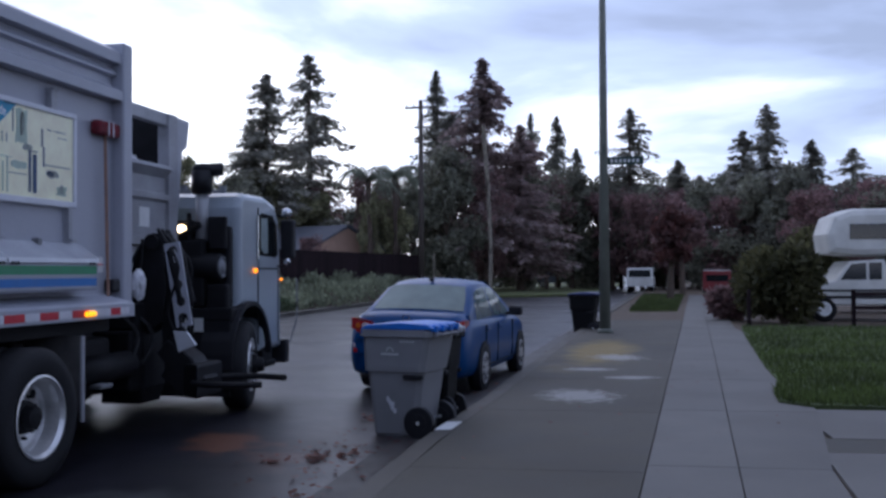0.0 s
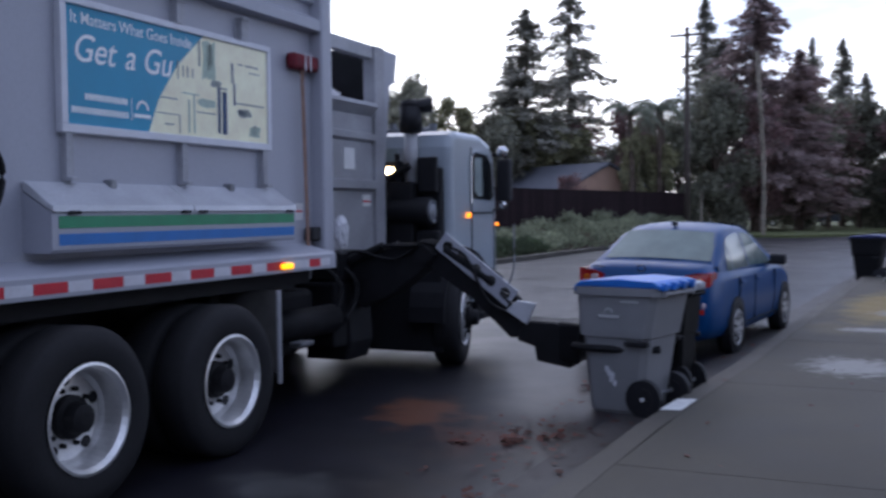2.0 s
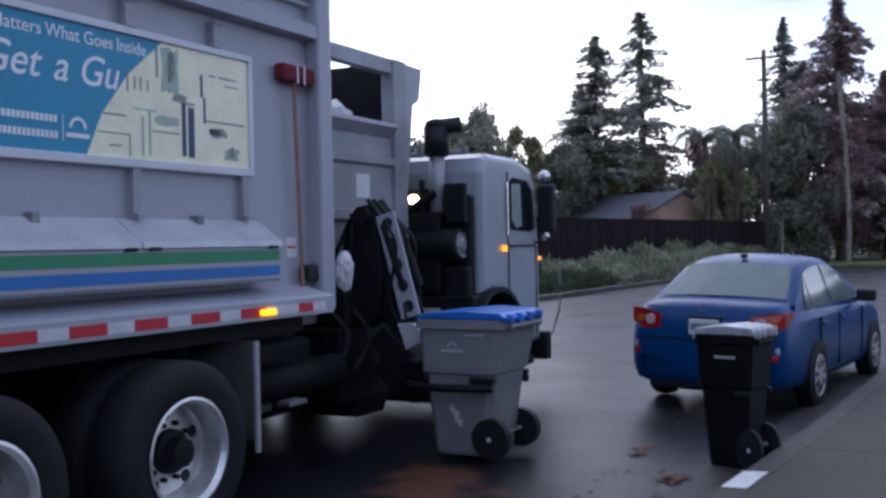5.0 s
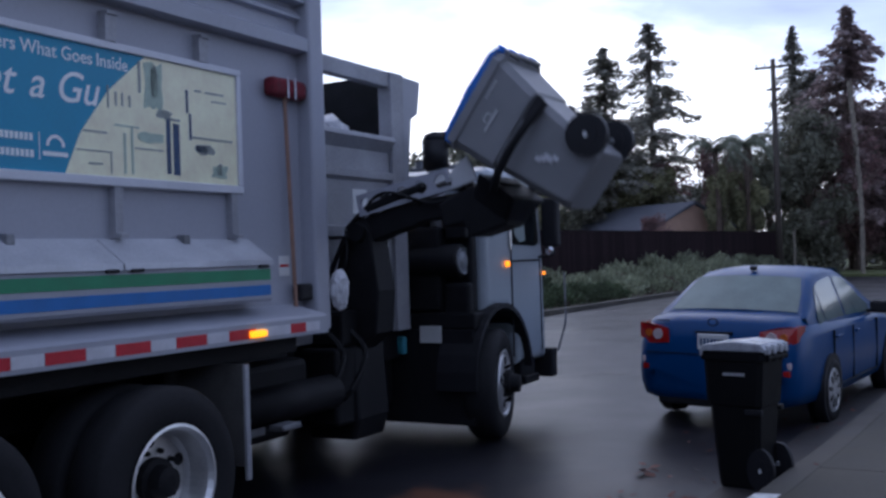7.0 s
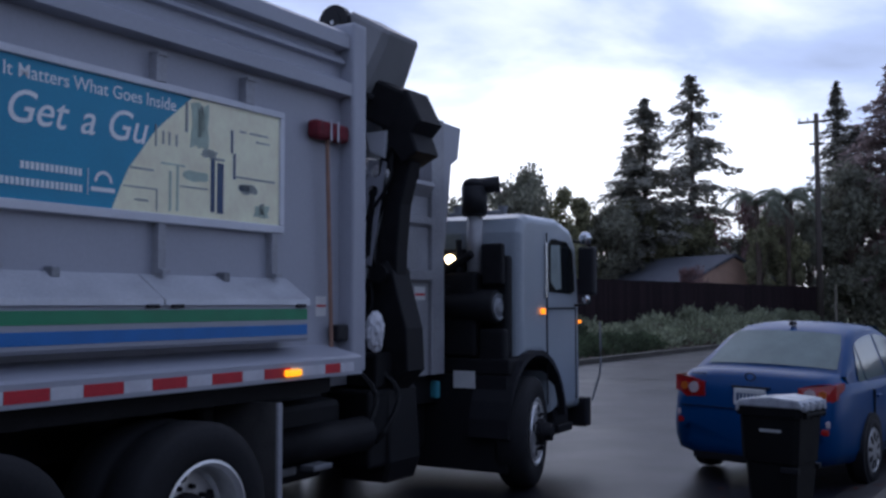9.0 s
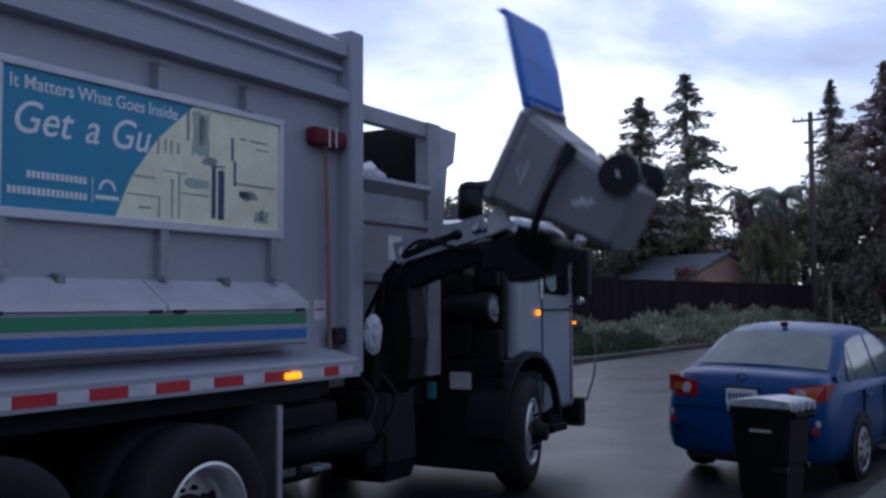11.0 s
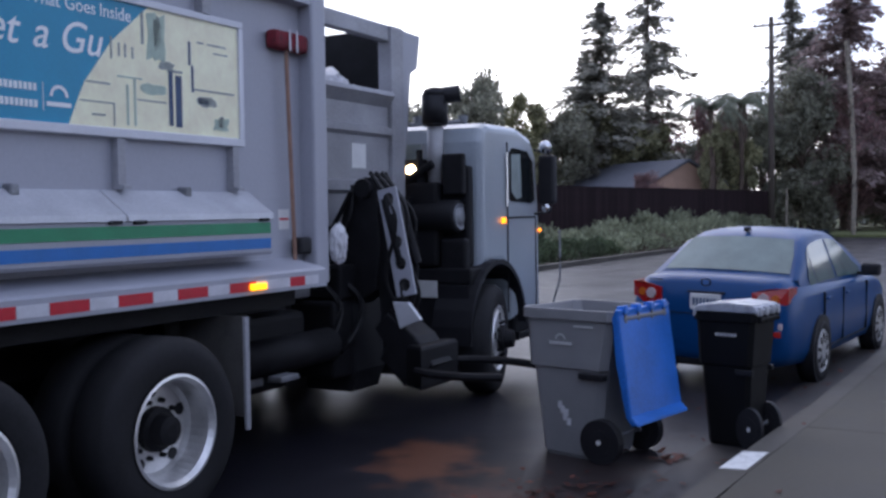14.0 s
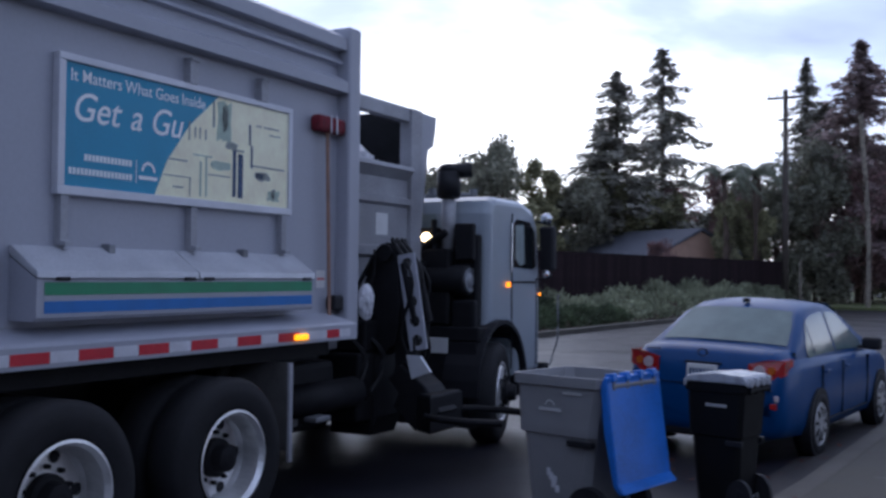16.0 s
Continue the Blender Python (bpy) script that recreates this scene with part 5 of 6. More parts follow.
        for k in range(6):
            box(bm, .08 + k * .026, .10 + k * .026, -.343, -.339, h * .885, h * .90)
        part("print_bar", bm, PRINT, C)
        bm = B()
        for (x, z) in ((-.08, .36), (-.06, .33), (-.03, .31), (-.04, .28), (-.01, .25)):
            box(bm, x - .012, x + .02, -.282, -.277, z - .02, z + .03)
        part("torn_tag", bm, BAGM, C, "torn pale tag stuck on the side")
    return C, lid


def build_car():
    """A small blue saloon; +y is its front, the origin lies under the middle of the rear axle."""
    yaw = -6.0
    R = Matrix.Rotation(radians(yaw), 4, "Z")
    base = Vector((-1.06, 9.86, 0)) + R.to_3x3() @ Vector((-.80, 0, 0))
    C = thing("parked_car", Matrix.Translation(base + Vector((0, 0, .004))) @ R @ Matrix.Rotation(radians(1.5), 4, "Y"), "metallic blue four-door saloon parked at the kerb", "car")
    P = lambda name, bm, m, label="", smooth=False, parent=None: part(name, bm, m, parent or C, label, smooth)
    # stations: y, half width, bottom, shoulder height, top height
    st = [(-.985, .62, .36, .60, .66), (-.97, .72, .30, .68, .80), (-.93, .79, .25, .80, .985), (-.80, .835, .22, .86, 1.045), (-.45, .86, .20, .885, 1.06), (0, .872, .19, .90, 1.03), (.6, .88, .19, .91, .98),
          (1.4, .88, .19, .90, .96), (2.1, .875, .19, .88, .95), (2.5, .87, .20, .86, .95), (2.9, .85, .21, .80, .88), (3.25, .80, .22, .72, .78), (3.45, .70, .26, .62, .68), (3.54, .50, .34, .52, .56)]
    bm = B()
    rings = []
    for y, w, zb, zs, zt in st:
        half = [(0, zb), (w * .72, zb), (w * .93, zb + .05), (w * .985, zb + .16), (w, (zb + zs) / 2), (w * .985, zs - .03), (w * .94, zs + (zt - zs) * .35), (w * .82, zt - .015), (w * .5, zt + .004), (0, zt + .012)]
        pts = half + [(-x, z) for x, z in half[-2:0:-1]]
        rings.append([bm.verts.new((x, y, z)) for x, z in pts])
    n = len(rings[0])
    for a, b in zip(rings, rings[1:]):
        for i in range(n):
            bm.faces.new((a[i], a[(i + 1) % n], b[(i + 1) % n], b[i]))
    bm.faces.new(rings[0]), bm.faces.new(rings[-1][::-1])
    bmesh.ops.recalc_face_normals(bm, faces=bm.faces)
    P("body", bm, CARBLUE, "", True)
    # cabin shell
    cab = [(-.50, .70, 1.04), (-.20, .685, 1.21), (.08, .63, 1.385), (.33, .60, 1.45), (.80, .595, 1.475), (1.25, .60, 1.455), (1.62, .635, 1.32), (2.30, .70, .96)]
    bm = B()
    rings = []
    for y, w, zt in cab:
        zb = .93
        wb = .80
        t = (zt - zb) / (1.475 - zb)
        wt = wb + (.595 - wb) * max(0, t)
        half = [(wb, zb), (wb + (wt - wb) * .55, zb + (zt - zb) * .55), (wt + .01, zt - .06 * t), (wt - .07, zt - .012), (wt * .5, zt + .015), (0, zt + .02)]
        pts = half + [(-x, z) for x, z in half[-2::-1]]
        rings.append([bm.verts.new((x, y, z)) for x, z in pts])
    n = len(rings[0])
    for a, b in zip(rings, rings[1:]):
        for i in range(n - 1):
            bm.faces.new((a[i], a[i + 1], b[i + 1], b[i]))
    bmesh.ops.recalc_face_normals(bm, faces=bm.faces)
    P("cabin", bm, CARBLUE, "", True)

    def shell(y, s):
        """A point of the cabin at length y and height share s of its side."""
        ys = [c[0] for c in cab]
        zt = float(np.interp(y, ys, [c[2] for c in cab]))
        t = (zt - .93) / (1.475 - .93)
        wt = .80 + (.595 - .80) * max(0, t)
        return .80 + (wt + .01 - .80) * s, .93 + (zt - .06 * t - .93) * s
    # rear window
    bm = B()
    rows = []
    for y, w, zt in ((-.445, .66, 1.065), (-.18, .615, 1.22), (.07, .545, 1.375)):
        rows.append([bm.verts.new((w * s, y - .012 + .03 * abs(s) ** 2, zt + .035 - .02 * s * s)) for s in (-1, -.6, -.2, .2, .6, 1)])
    for a, b in zip(rows, rows[1:]):
        for i in range(5):
            bm.faces.new((a[i], a[i + 1], b[i + 1], b[i]))
    P("rear_window", bm, CARGLASS, "grey-green rear window", True)
    bm = B()
    rows = []
    for y, w, zt in ((1.30, .56, 1.44), (1.62, .60, 1.32), (2.20, .68, 1.0)):
        rows.append([bm.verts.new((w * s, y + .01, zt + .035 - .02 * s * s)) for s in (-1, -.5, 0, .5, 1)])
    for a, b in zip(rows, rows[1:]):
        for i in range(4):
            bm.faces.new((a[i], a[i + 1], b[i + 1], b[i]))
    P("windscreen", bm, CARGLASS, "", True)
    for sx in (-1, 1):
        for y0, y1, top0, top1 in ((-.16, .08, .35, .90), (.12, .82, .90, .93), (.90, 1.92, .93, .45)):
            bm = B()
            k = 6
            lo, hi = [], []
            for i in range(k):
                y = y0 + (y1 - y0) * i / (k - 1)
                s1 = top0 + (top1 - top0) * i / (k - 1)
                if y0 > .85:
                    s1 = .93 if y < 1.35 else .93 - (y - 1.35) * .75
                x, z = shell(y, .10)
                lo.append(bm.verts.new((sx * (x + .012), y, z)))
                x, z = shell(y, max(.14, s1))
                hi.append(bm.verts.new((sx * (x + .012), y, z)))
            for i in range(k - 1):
                bm.faces.new((lo[i], lo[i + 1], hi[i + 1], hi[i]))
            P("side_window", bm, CARGLASS, "", True)
        # seams, handles, mirror, and black discs painting the shade of the wheel wells
        bm = B()
        for y in (.10, .86, 1.95):
            box(bm, sx * .868 - .016, sx * .868 + .016, y - .004, y + .004, .34, .88)
        box(bm, sx * .868 - .016, sx * .868 + .016, .10, 1.95, .33, .338)
        P("door_seam", bm, BLACKP)
        for y in (.20, .98):
            bm = B()
            box(bm, sx * .872 - .02, sx * .872 + .02, y, y + .17, .80, .825, .008)
            P("door_handle", bm, CARBLUE)
        bm = B()
        box(bm, sx * .96 - .11, sx * .96 + .11, 1.70, 1.82, .95, 1.09, .035)
        box(bm, sx * .86 - .06, sx * .86 + .04, 1.76, 1.82, .95, .99, .01)
        P("door_mirror", bm, BLACKP if sx > 0 else CARBLUE)
        for y in (0, 2.6):
            bm = B()
            cyl(bm, (sx * .78, y, .33), (sx * .889, y, .33), .348, .342, 28)
            P("wheel_well_shade", bm, BLACKP)
            w = new("wheel")
            w.parent = C
            w.matrix_local = pose(sx * .885, y, .315, 0, 0, 0 if sx > 0 else 180)
            bm = B()
            lathe_x(bm, [(-.19, .2), (-.19, .28), (-.17, .315), (-.03, .315), (.012, .29), (.018, .24), (.008, .215)], 32, caps=(True, False))
            part("tyre", bm, RUBBER, w, smooth=True)
            bm = B()
            lathe_x(bm, [(.0, .216), (.014, .205), (.008, .19), (.022, .06), (.018, .03)], 32)
            cov = part("wheel_cover", bm, HUBCAP, w)
            for k in range(9):
                a = 2 * math.pi * k / 9
                bm = B()
                box(bm, .010, .020, -.018, .018, .085, .17)
                o = part("cover_slot", bm, BLACKP, w)
                o.rotation_euler = (a, 0, 0)
        # tail lamps wrap the corner
        bm = B()
        pts = [(.46, .80), (.47, .935), (.64, .975), (.80, .98), (.80, .84), (.66, .785)]
        prism(bm, [(sx * a, b) for a, b in pts], "y", -.985, -.72)
        for v in bm.verts:
            v.co.y += .16 * max(0, (abs(v.co.x) - .60)) ** 1.2 * 3.2
        tl = P("tail_lamp", bm, REDLENS, "red tail lamp with amber and clear lenses")
        bm = B()
        cyl(bm, (sx * .575, -.96, .875), (sx * .575, -.992, .875), .055, .05, 18)
        P("reversing_lens", bm, CLEARLENS, parent=tl)
        bm = B()
        cyl(bm, (sx * .685, -.92, .882), (sx * .685, -.965, .882), .042, .036, 18)
        P("indicator_lens", bm, AMBERLENS, parent=tl)
        bm = B()
        box(bm, sx * .70 - .05, sx * .70 + .05, -.975, -.90, .53, .59, .01)
        P("bumper_reflector", bm, REDLENS)
        bm = B()
        box(bm, sx * .70 - .06, sx * .70 + .06, -.965, -.88, .60, .66, .01)
        P("fog_lens", bm, CLEARLENS)
    bm = B()
    box(bm, -.155, .155, -.998, -.955, .745, .895, .008)
    pl = P("number_plate", bm, STICKER, "pale plate with dark bars")
    for k in range(7):
        bm = B()
        box(bm, -.125 + k * .036, -.101 + k * .036, -1.001, -.996, .785, .855)
        P("plate_bar", bm, ADNAVY, parent=pl)
    bm = B()
    box(bm, -.19, .19, -.978, -.94, .90, .918, .006)
    P("plate_trim", bm, BLACKP)
    bm = B()
    for a in range(18):
        t0, t1 = 2 * math.pi * a / 18, 2 * math.pi * (a + 1) / 18
        vs = [bm.verts.new((r * 1.45 * math.cos(t), -.972, 1.005 + r * math.sin(t))) for t, r in ((t0, .028), (t0, .038), (t1, .038), (t1, .028))]
        bm.faces.new(vs)
    P("emblem", bm, CHROME, "oval chrome emblem")
    bm = B()
    for k in range(5):
        box(bm, -.60 + k * .03, -.58 + k * .03, -.955, -.94, 1.0, 1.014)
    P("badge_bar", bm, CHROME)
    bm = B()
    box(bm, -.03, .03, .18, .27, 1.455, 1.50, .012)
    P("roof_aerial", bm, BLACKP)
    bm = B()
    box(bm, -.70, .70, -.992, -.955, .70, .706)
    box(bm, -.72, .72, -.97, -.93, .50, .506)
    P("bumper_seam", bm, BLACKP)
    bm = B()
    box(bm, -.6, .6, -.95, -.7, .20, .30, .03)
    P("rear_valance", bm, BLACKP)
    C.scale = (.94, 1, 1)
    return C


def simple_vehicle(name, m, prof, glass, width, paint, label, wheels, category="car"):
    """A far-off vehicle: a shaped body, window panes and wheels; its front to +y."""
    C = thing(name, m, label, category)
    bm = B()
    prism(bm, prof, "x", -width / 2, width / 2, .05)
    part("body", bm, paint, C)
    for pts in glass:
        for sx in (-1, 1):
            bm = B()
            prism(bm, pts, "x", sx * (width / 2 + .002) - .006, sx * (width / 2 + .002) + .006)
            part("side_window", bm, GLASSD, C)
    for y in wheels:
        for sx in (-1, 1):
            w = new("wheel")
            w.parent = C
            w.matrix_local = pose(sx * (width / 2 - .02), y, .36, 0, 0, 0 if sx > 0 else 180)
            bm = B()
            lathe_x(bm, [(-.2, .2), (-.2, .33), (-.16, .36), (-.02, .36), (.02, .32), (.02, .22)], 24, caps=(True, False))
            part("tyre", bm, RUBBER, w, smooth=True)
            bm = B()
            lathe_x(bm, [(.0, .215), (.03, .18), (.01, .05)], 20)
            part("wheel_cover", bm, STICKER, w)
    return C


def far_vehicles():
    # white camper truck in the neighbour's drive, its nose to the street
    m = pose(8.3, 27.2, H - .03, 0, 0, 90)
    C = simple_vehicle("camper_truck", m, [(2.35, .45), (2.42, .80), (2.30, 1.02), (1.15, 1.16), (.75, 1.72), (-.2, 1.78), (-.35, 1.25), (-2.9, 1.2), (-2.9, .5)],
                       [[(1.0, 1.2), (.70, 1.64), (.30, 1.68), (.30, 1.2)], [(.22, 1.2), (.22, 1.68), (-.12, 1.68), (-.12, 1.2)]], 1.9, RVW, "old off-white pickup carrying a camper body, parked in a drive", (1.45, -1.7), "camper")
    bm = B()
    prism(bm, [(1.30, 1.95), (1.38, 2.5), (1.20, 3.02), (.7, 3.22), (-3.2, 3.22), (-3.2, 1.2), (-.40, 1.2), (-.40, 1.86), (.6, 1.86)], "x", -1.02, 1.02, .2)
    part("camper_body", bm, RVW, C, "rounded off-white camper body over the roof")
    for sx in (-1, 1):
        bm = B()
        box(bm, sx * 1.03 - .01, sx * 1.03 + .01, -.9, .75, 2.35, 2.78, .004)
        part("camper_window", bm, GLASSD, C)
        bm = B()
        box(bm, sx * .955 - .01, sx * .955 + .01, -2.9, 2.2, .66, .74)
        box(bm, sx * .955 - .01, sx * .955 + .01, -2.9, 2.2, .86, .92)
        part("side_moulding", bm, BLACKP, C)
    bm = B()
    box(bm, -.9, .9, 2.40, 2.50, .48, .62, .02)
    part("bumper", bm, CHROME, C)
    # blue estate behind it
    simple_vehicle("estate_car", pose(9.2, 33.0, H - .03, 0, 0, 80), [(2.2, .4), (2.25, .8), (1.3, 1.0), (.7, 1.65), (-1.7, 1.72), (-2.2, 1.2), (-2.25, .45)],
                   [[(1.0, 1.08), (.62, 1.58), (-.1, 1.62), (-.1, 1.08)], [(-.2, 1.08), (-.2, 1.62), (-1.6, 1.62), (-1.9, 1.15)]], 1.8, SUVB, "slate blue estate car behind the camper", (1.4, -1.4))
    # white four-wheel drive far up the street, tail lamps to us
    C = simple_vehicle("white_suv", pose(3.6, 71, 0, 0, 0, -5), [(2.2, .45), (2.2, .95), (1.2, 1.1), (.6, 1.75), (-2.0, 1.78), (-2.25, 1.1), (-2.25, .45)],
                       [[(.95, 1.15), (.5, 1.68), (-.2, 1.7), (-.2, 1.15)], [(-.3, 1.15), (-.3, 1.7), (-1.8, 1.68), (-1.95, 1.15)]], 1.85, RVW, "white four-wheel drive parked far along the street", (1.35, -1.35))
    bm = B()
    box(bm, -.75, .75, -2.27, -2.10, 1.12, 1.62, .03)
    part("rear_window", bm, GLASSD, C)
    for x, col in ((-7.2, RVW), (-3.2, SUVB), (0.2, RVW)):
        simple_vehicle("far_car", pose(x, 88 + x * .2, .1, 0, 0, 90), [(2.1, .4), (2.15, .8), (1.2, .95), (.6, 1.42), (-1.1, 1.42), (-1.7, 1.0), (-2.15, .95), (-2.15, .4)],
                       [[(.95, 1.0), (.5, 1.36), (-.1, 1.36), (-.1, 1.0)], [(-.2, 1.0), (-.2, 1.36), (-1.0, 1.36), (-1.4, 1.0)]], 1.75, col, "car parked across the far street", (1.3, -1.3))
    van = simple_vehicle("red_van", pose(8.5, 67, .0, 0, 0, -5), [(2.2, .4), (2.3, 1.1), (1.7, 2.35), (-2.3, 2.45), (-2.3, .4)], [[(1.9, 1.3), (1.5, 2.0), (.7, 2.0), (.7, 1.3)]], 1.8, REDV, "red van parked across the far street", (1.3, -1.3), "van")
    bm = B()
    box(bm, -.86, .86, -2.25, 1.6, 2.40, 2.56, .03)
    part("roof", bm, RVW, van, "white roof")
    bm = B()
    box(bm, -.7, .7, -2.33, -2.29, 1.35, 2.05, .01)
    part("rear_window", bm, GLASSD, van)
    van.scale = (1, 1, .62)


# ---- street furniture and the fence ----
def street_things():
    e = thing("street_lamp", pose(.64, 20.3, H - .02, 0, 0, 0), "tall tapering green-grey street lamp post with name signs", "lamp post")
    bm = B()
    cyl(bm, (0, 0, 0), (0, 0, 9.4), .13, .065, 20)
    cyl(bm, (0, 0, 0), (0, 0, .12), .19, .16, 20)
    part("pole", bm, POLEM, e, "", True)
    bm = B()
    box(bm, .06, .92, -.012, .012, 3.98, 4.16, .004)
    s = part("name_sign", bm, SIGNG, e, "dark green street sign")
    for k in range(7):
        bm = B()
        box(bm, .16 + k * .1, .22 + k * .1, -.016, -.013, 4.03, 4.11)
        part("sign_bar", bm, PRINT, s)
    bm = B()
    box(bm, -.012, .012, -.75, -.06, 4.20, 4.37, .004)
    part("name_sign", bm, SIGNG, e, "dark green street sign")
    bm = B()
    tube(bm, spline([(0, 0, 9.2), (-.4, -.1, 9.6), (-1.6, -.3, 9.9), (-2.3, -.4, 9.9)], 5), .04, 8)
    part("lamp_arm", bm, POLEM, e)
    # utility pole
    e = thing("utility_pole", pose(-10.4, 57.6, 0.1), "weathered wooden utility pole with a crossarm", "utility pole")
    bm = B()
    cyl(bm, (0, 0, -.2), (0, 0, 12.2), .20, .13, 12)
    part("pole", bm, UPOLE, e, "", True)
    for z, w in ((11.75, 1.0), (10.5, .4)):
        bm = B()
        box(bm, -w, w, -.06, .06, z - .06, z + .06, .01)
        part("crossarm", bm, UPOLE, e)
    for x in (-.9, -.45, .45, .9):
        bm = B()
        cyl(bm, (x, 0, 11.80), (x, 0, 12.0), .05, .04, 8)
        part("insulator", bm, STICKER, e)
    # dark board fence
    f = thing("board_fence", pose(0, 0, 0), "tall dark stained board fence behind the hedge", "fence")
    a, b = Vector((-16.5, 23.0, 0)), Vector((-11.1, 60.7, 0))
    d = (b - a).normalized()
    L = (b - a).length
    ang = math.degrees(math.atan2(d.y, d.x))
    bm = B()
    box(bm, -.085, .085, -.012, .012, .1, 2.66)
    me = bpy.data.meshes.new("board")
    bm.to_mesh(me)
    bm.free()
    me.materials.append(FENCEM)
    n = int(L / .18)
    rnd = random.Random(2)
    for i in range(n):
        p = a + d * (i + .5) * .18
        o = new("board", me)
        o.parent = f
        o.matrix_local = pose(p.x, p.y, rnd.uniform(-.02, .02), 0, 0, ang)
    bm = B()
    box(bm, -.06, .06, -.06, .06, 0, 2.55)
    me = bpy.data.meshes.new("post")
    bm.to_mesh(me)
    bm.free()
    me.materials.append(FENCEM)
    for i in range(int(L / 2.4) + 1):
        p = a + d * i * 2.4 + Vector((-d.y, d.x, 0)) * .08
        o = new("post", me)
        o.parent = f
        o.matrix_local = pose(p.x, p.y, 0, 0, 0, ang)
    # pale marker post at the fence end
    e = thing("marker_post", pose(-9.8, 58.8, 0.12), "slim pale marker post by the fence end", "post")
    bm = B()
    cyl(bm, (0, 0, -.1), (.0, 0, 2.6), .075, .065, 10)
    part("shaft", bm, PALEBARK, e)
    # house beyond the fence
    h = thing("house", pose(-17.0, 57.8, 0, 0, 0, -32), "low house with grey roof and peach gable behind the fence", "house")
    bm = B()
    prism(bm, [(-3.6, 0), (3.6, 0), (3.6, 2.7), (0, 4.3), (-3.6, 2.7)], "x", -8, 2.6)
    part("wall", bm, STUCCO, h, "peach stucco wall")
    bm = B()
    prism(bm, [(-4.1, 2.52), (0, 4.36), (4.1, 2.52), (4.1, 2.64), (0, 4.52), (-4.1, 2.64)], "x", -8.5, 2.75)
    part("roof", bm, ROOFM, h, "grey shingle roof")
    # low rail fence and post by the lawn
    r = thing("rail_fence", pose(0, 0, 0), "low dark wooden rail fence before the drive", "fence")
    for x in (4.35, 7.0, 8.3, 9.6):
        bm = B()
        box(bm, x - .05, x + .05, 23.3 + (x - 4.35) * .1 - .05, 23.3 + (x - 4.35) * .1 + .05, H - .05, H + .95, .01)
        part("post", bm, FENCEM, r)
    for z in (.42, .78):
        bm = B()
        prism(bm, [(6.95, 23.53), (9.6, 23.8), (9.6, 23.84), (6.95, 23.57)], "z", H + z, H + z + .09)
        part("rail", bm, FENCEM, r)


# ---- pavement pieces ----
def pavement():
    sw = thing("sidewalk", pose(0, 0, 0), "grey concrete sidewalk of jointed slabs", "sidewalk")
    sw["kind"] = "structure"
    ys = [4.17 + 3.05 * k for k in range(-4, 18)]
    for y0, y1 in zip(ys, ys[1:]):
        for c in range(2):
            l = lambda y, c=c: walk_x(y) + (.0 if c == 0 else .66 + .012 * max(0, min(1, y / 10)))
            r = lambda y, c=c: walk_x(y) + (.655 + .012 * max(0, min(1, y / 10)) if c == 0 else 1.33 + .25 * (1 if 7 < y < 20 else 0))
            a, b = y0 + .006, y1 - .006
            vs = [(l(a), a, H - .06), (r(a) - .006, a, H - .06), (r(b) - .006, b, H - .06), (l(b), b, H - .06)]
            vs += [(x, y, H) for x, y, z in vs]
            mesh_part("slab", vs, [(3, 2, 1, 0), (4, 5, 6, 7), (0, 1, 5, 4), (1, 2, 6, 5), (2, 3, 7, 6), (3, 0, 4, 7)], CONC, sw)
    ps = thing("kerbside_paving", pose(0, 0, 0), "brown exposed-aggregate concrete paving between kerb and sidewalk", "paving")
    ps["kind"] = "structure"
    ys = [-9, -5.6, -2.4, .8, 3.9, 7.05, 10.2, 13.4, 16.6, 19.8, 23, 26.5]
    for y0, y1 in zip(ys, ys[1:]):
        a, b = y0 + .005, y1 - .005
        rows = [(curb_x(a) + .172, walk_x(a) - .012, a), (curb_x((a + b) / 2) + .172, walk_x((a + b) / 2) - .012, (a + b) / 2), (curb_x(b) + .172, walk_x(b) - .012, b)]
        V = []
        for l, r, y in rows:
            V += [(l, y, H - .06), (r, y, H - .06), (l, y, H - .002), (r, y, H - .002)]
        F = [(2, 3, 7, 6), (6, 7, 11, 10), (0, 1, 3, 2), (8, 10, 11, 9), (0, 2, 6, 4), (4, 6, 10, 8), (1, 5, 7, 3), (5, 9, 11, 7)]
        mesh_part("slab", V, F, STRIP, ps)
    # driveway of the near house
    bm = B()
    for (x0, x1, y0, y1) in ((1.9, 4.6, -6, 1.1), (4.62, 9, -6, 1.1), (1.95, 4.6, 1.12, 4.9), (4.62, 9, 1.12, 4.9), (2.5, 4.6, 5.6, 7.45), (4.62, 9, 5.6, 7.45)):
        f = lambda x, y: max(x, walk_x(y) + 1.34)
        pts = [(f(x0, y0), y0), (x1, y0), (x1, y1), (f(x0, y1), y1)]
        prism(bm, pts, "z", H - .05, H - .002)
    part("driveway", bm, CONC)["kind"] = "structure"
    bm = B()
    prism(bm, [(walk_x(4.9) + 1.34, 4.92), (9, 4.92), (9, 5.58), (walk_x(5.58) + 1.34, 5.58)], "z", H - .05, H - .004)
    part("driveway_band", bm, STRIP)["kind"] = "structure"


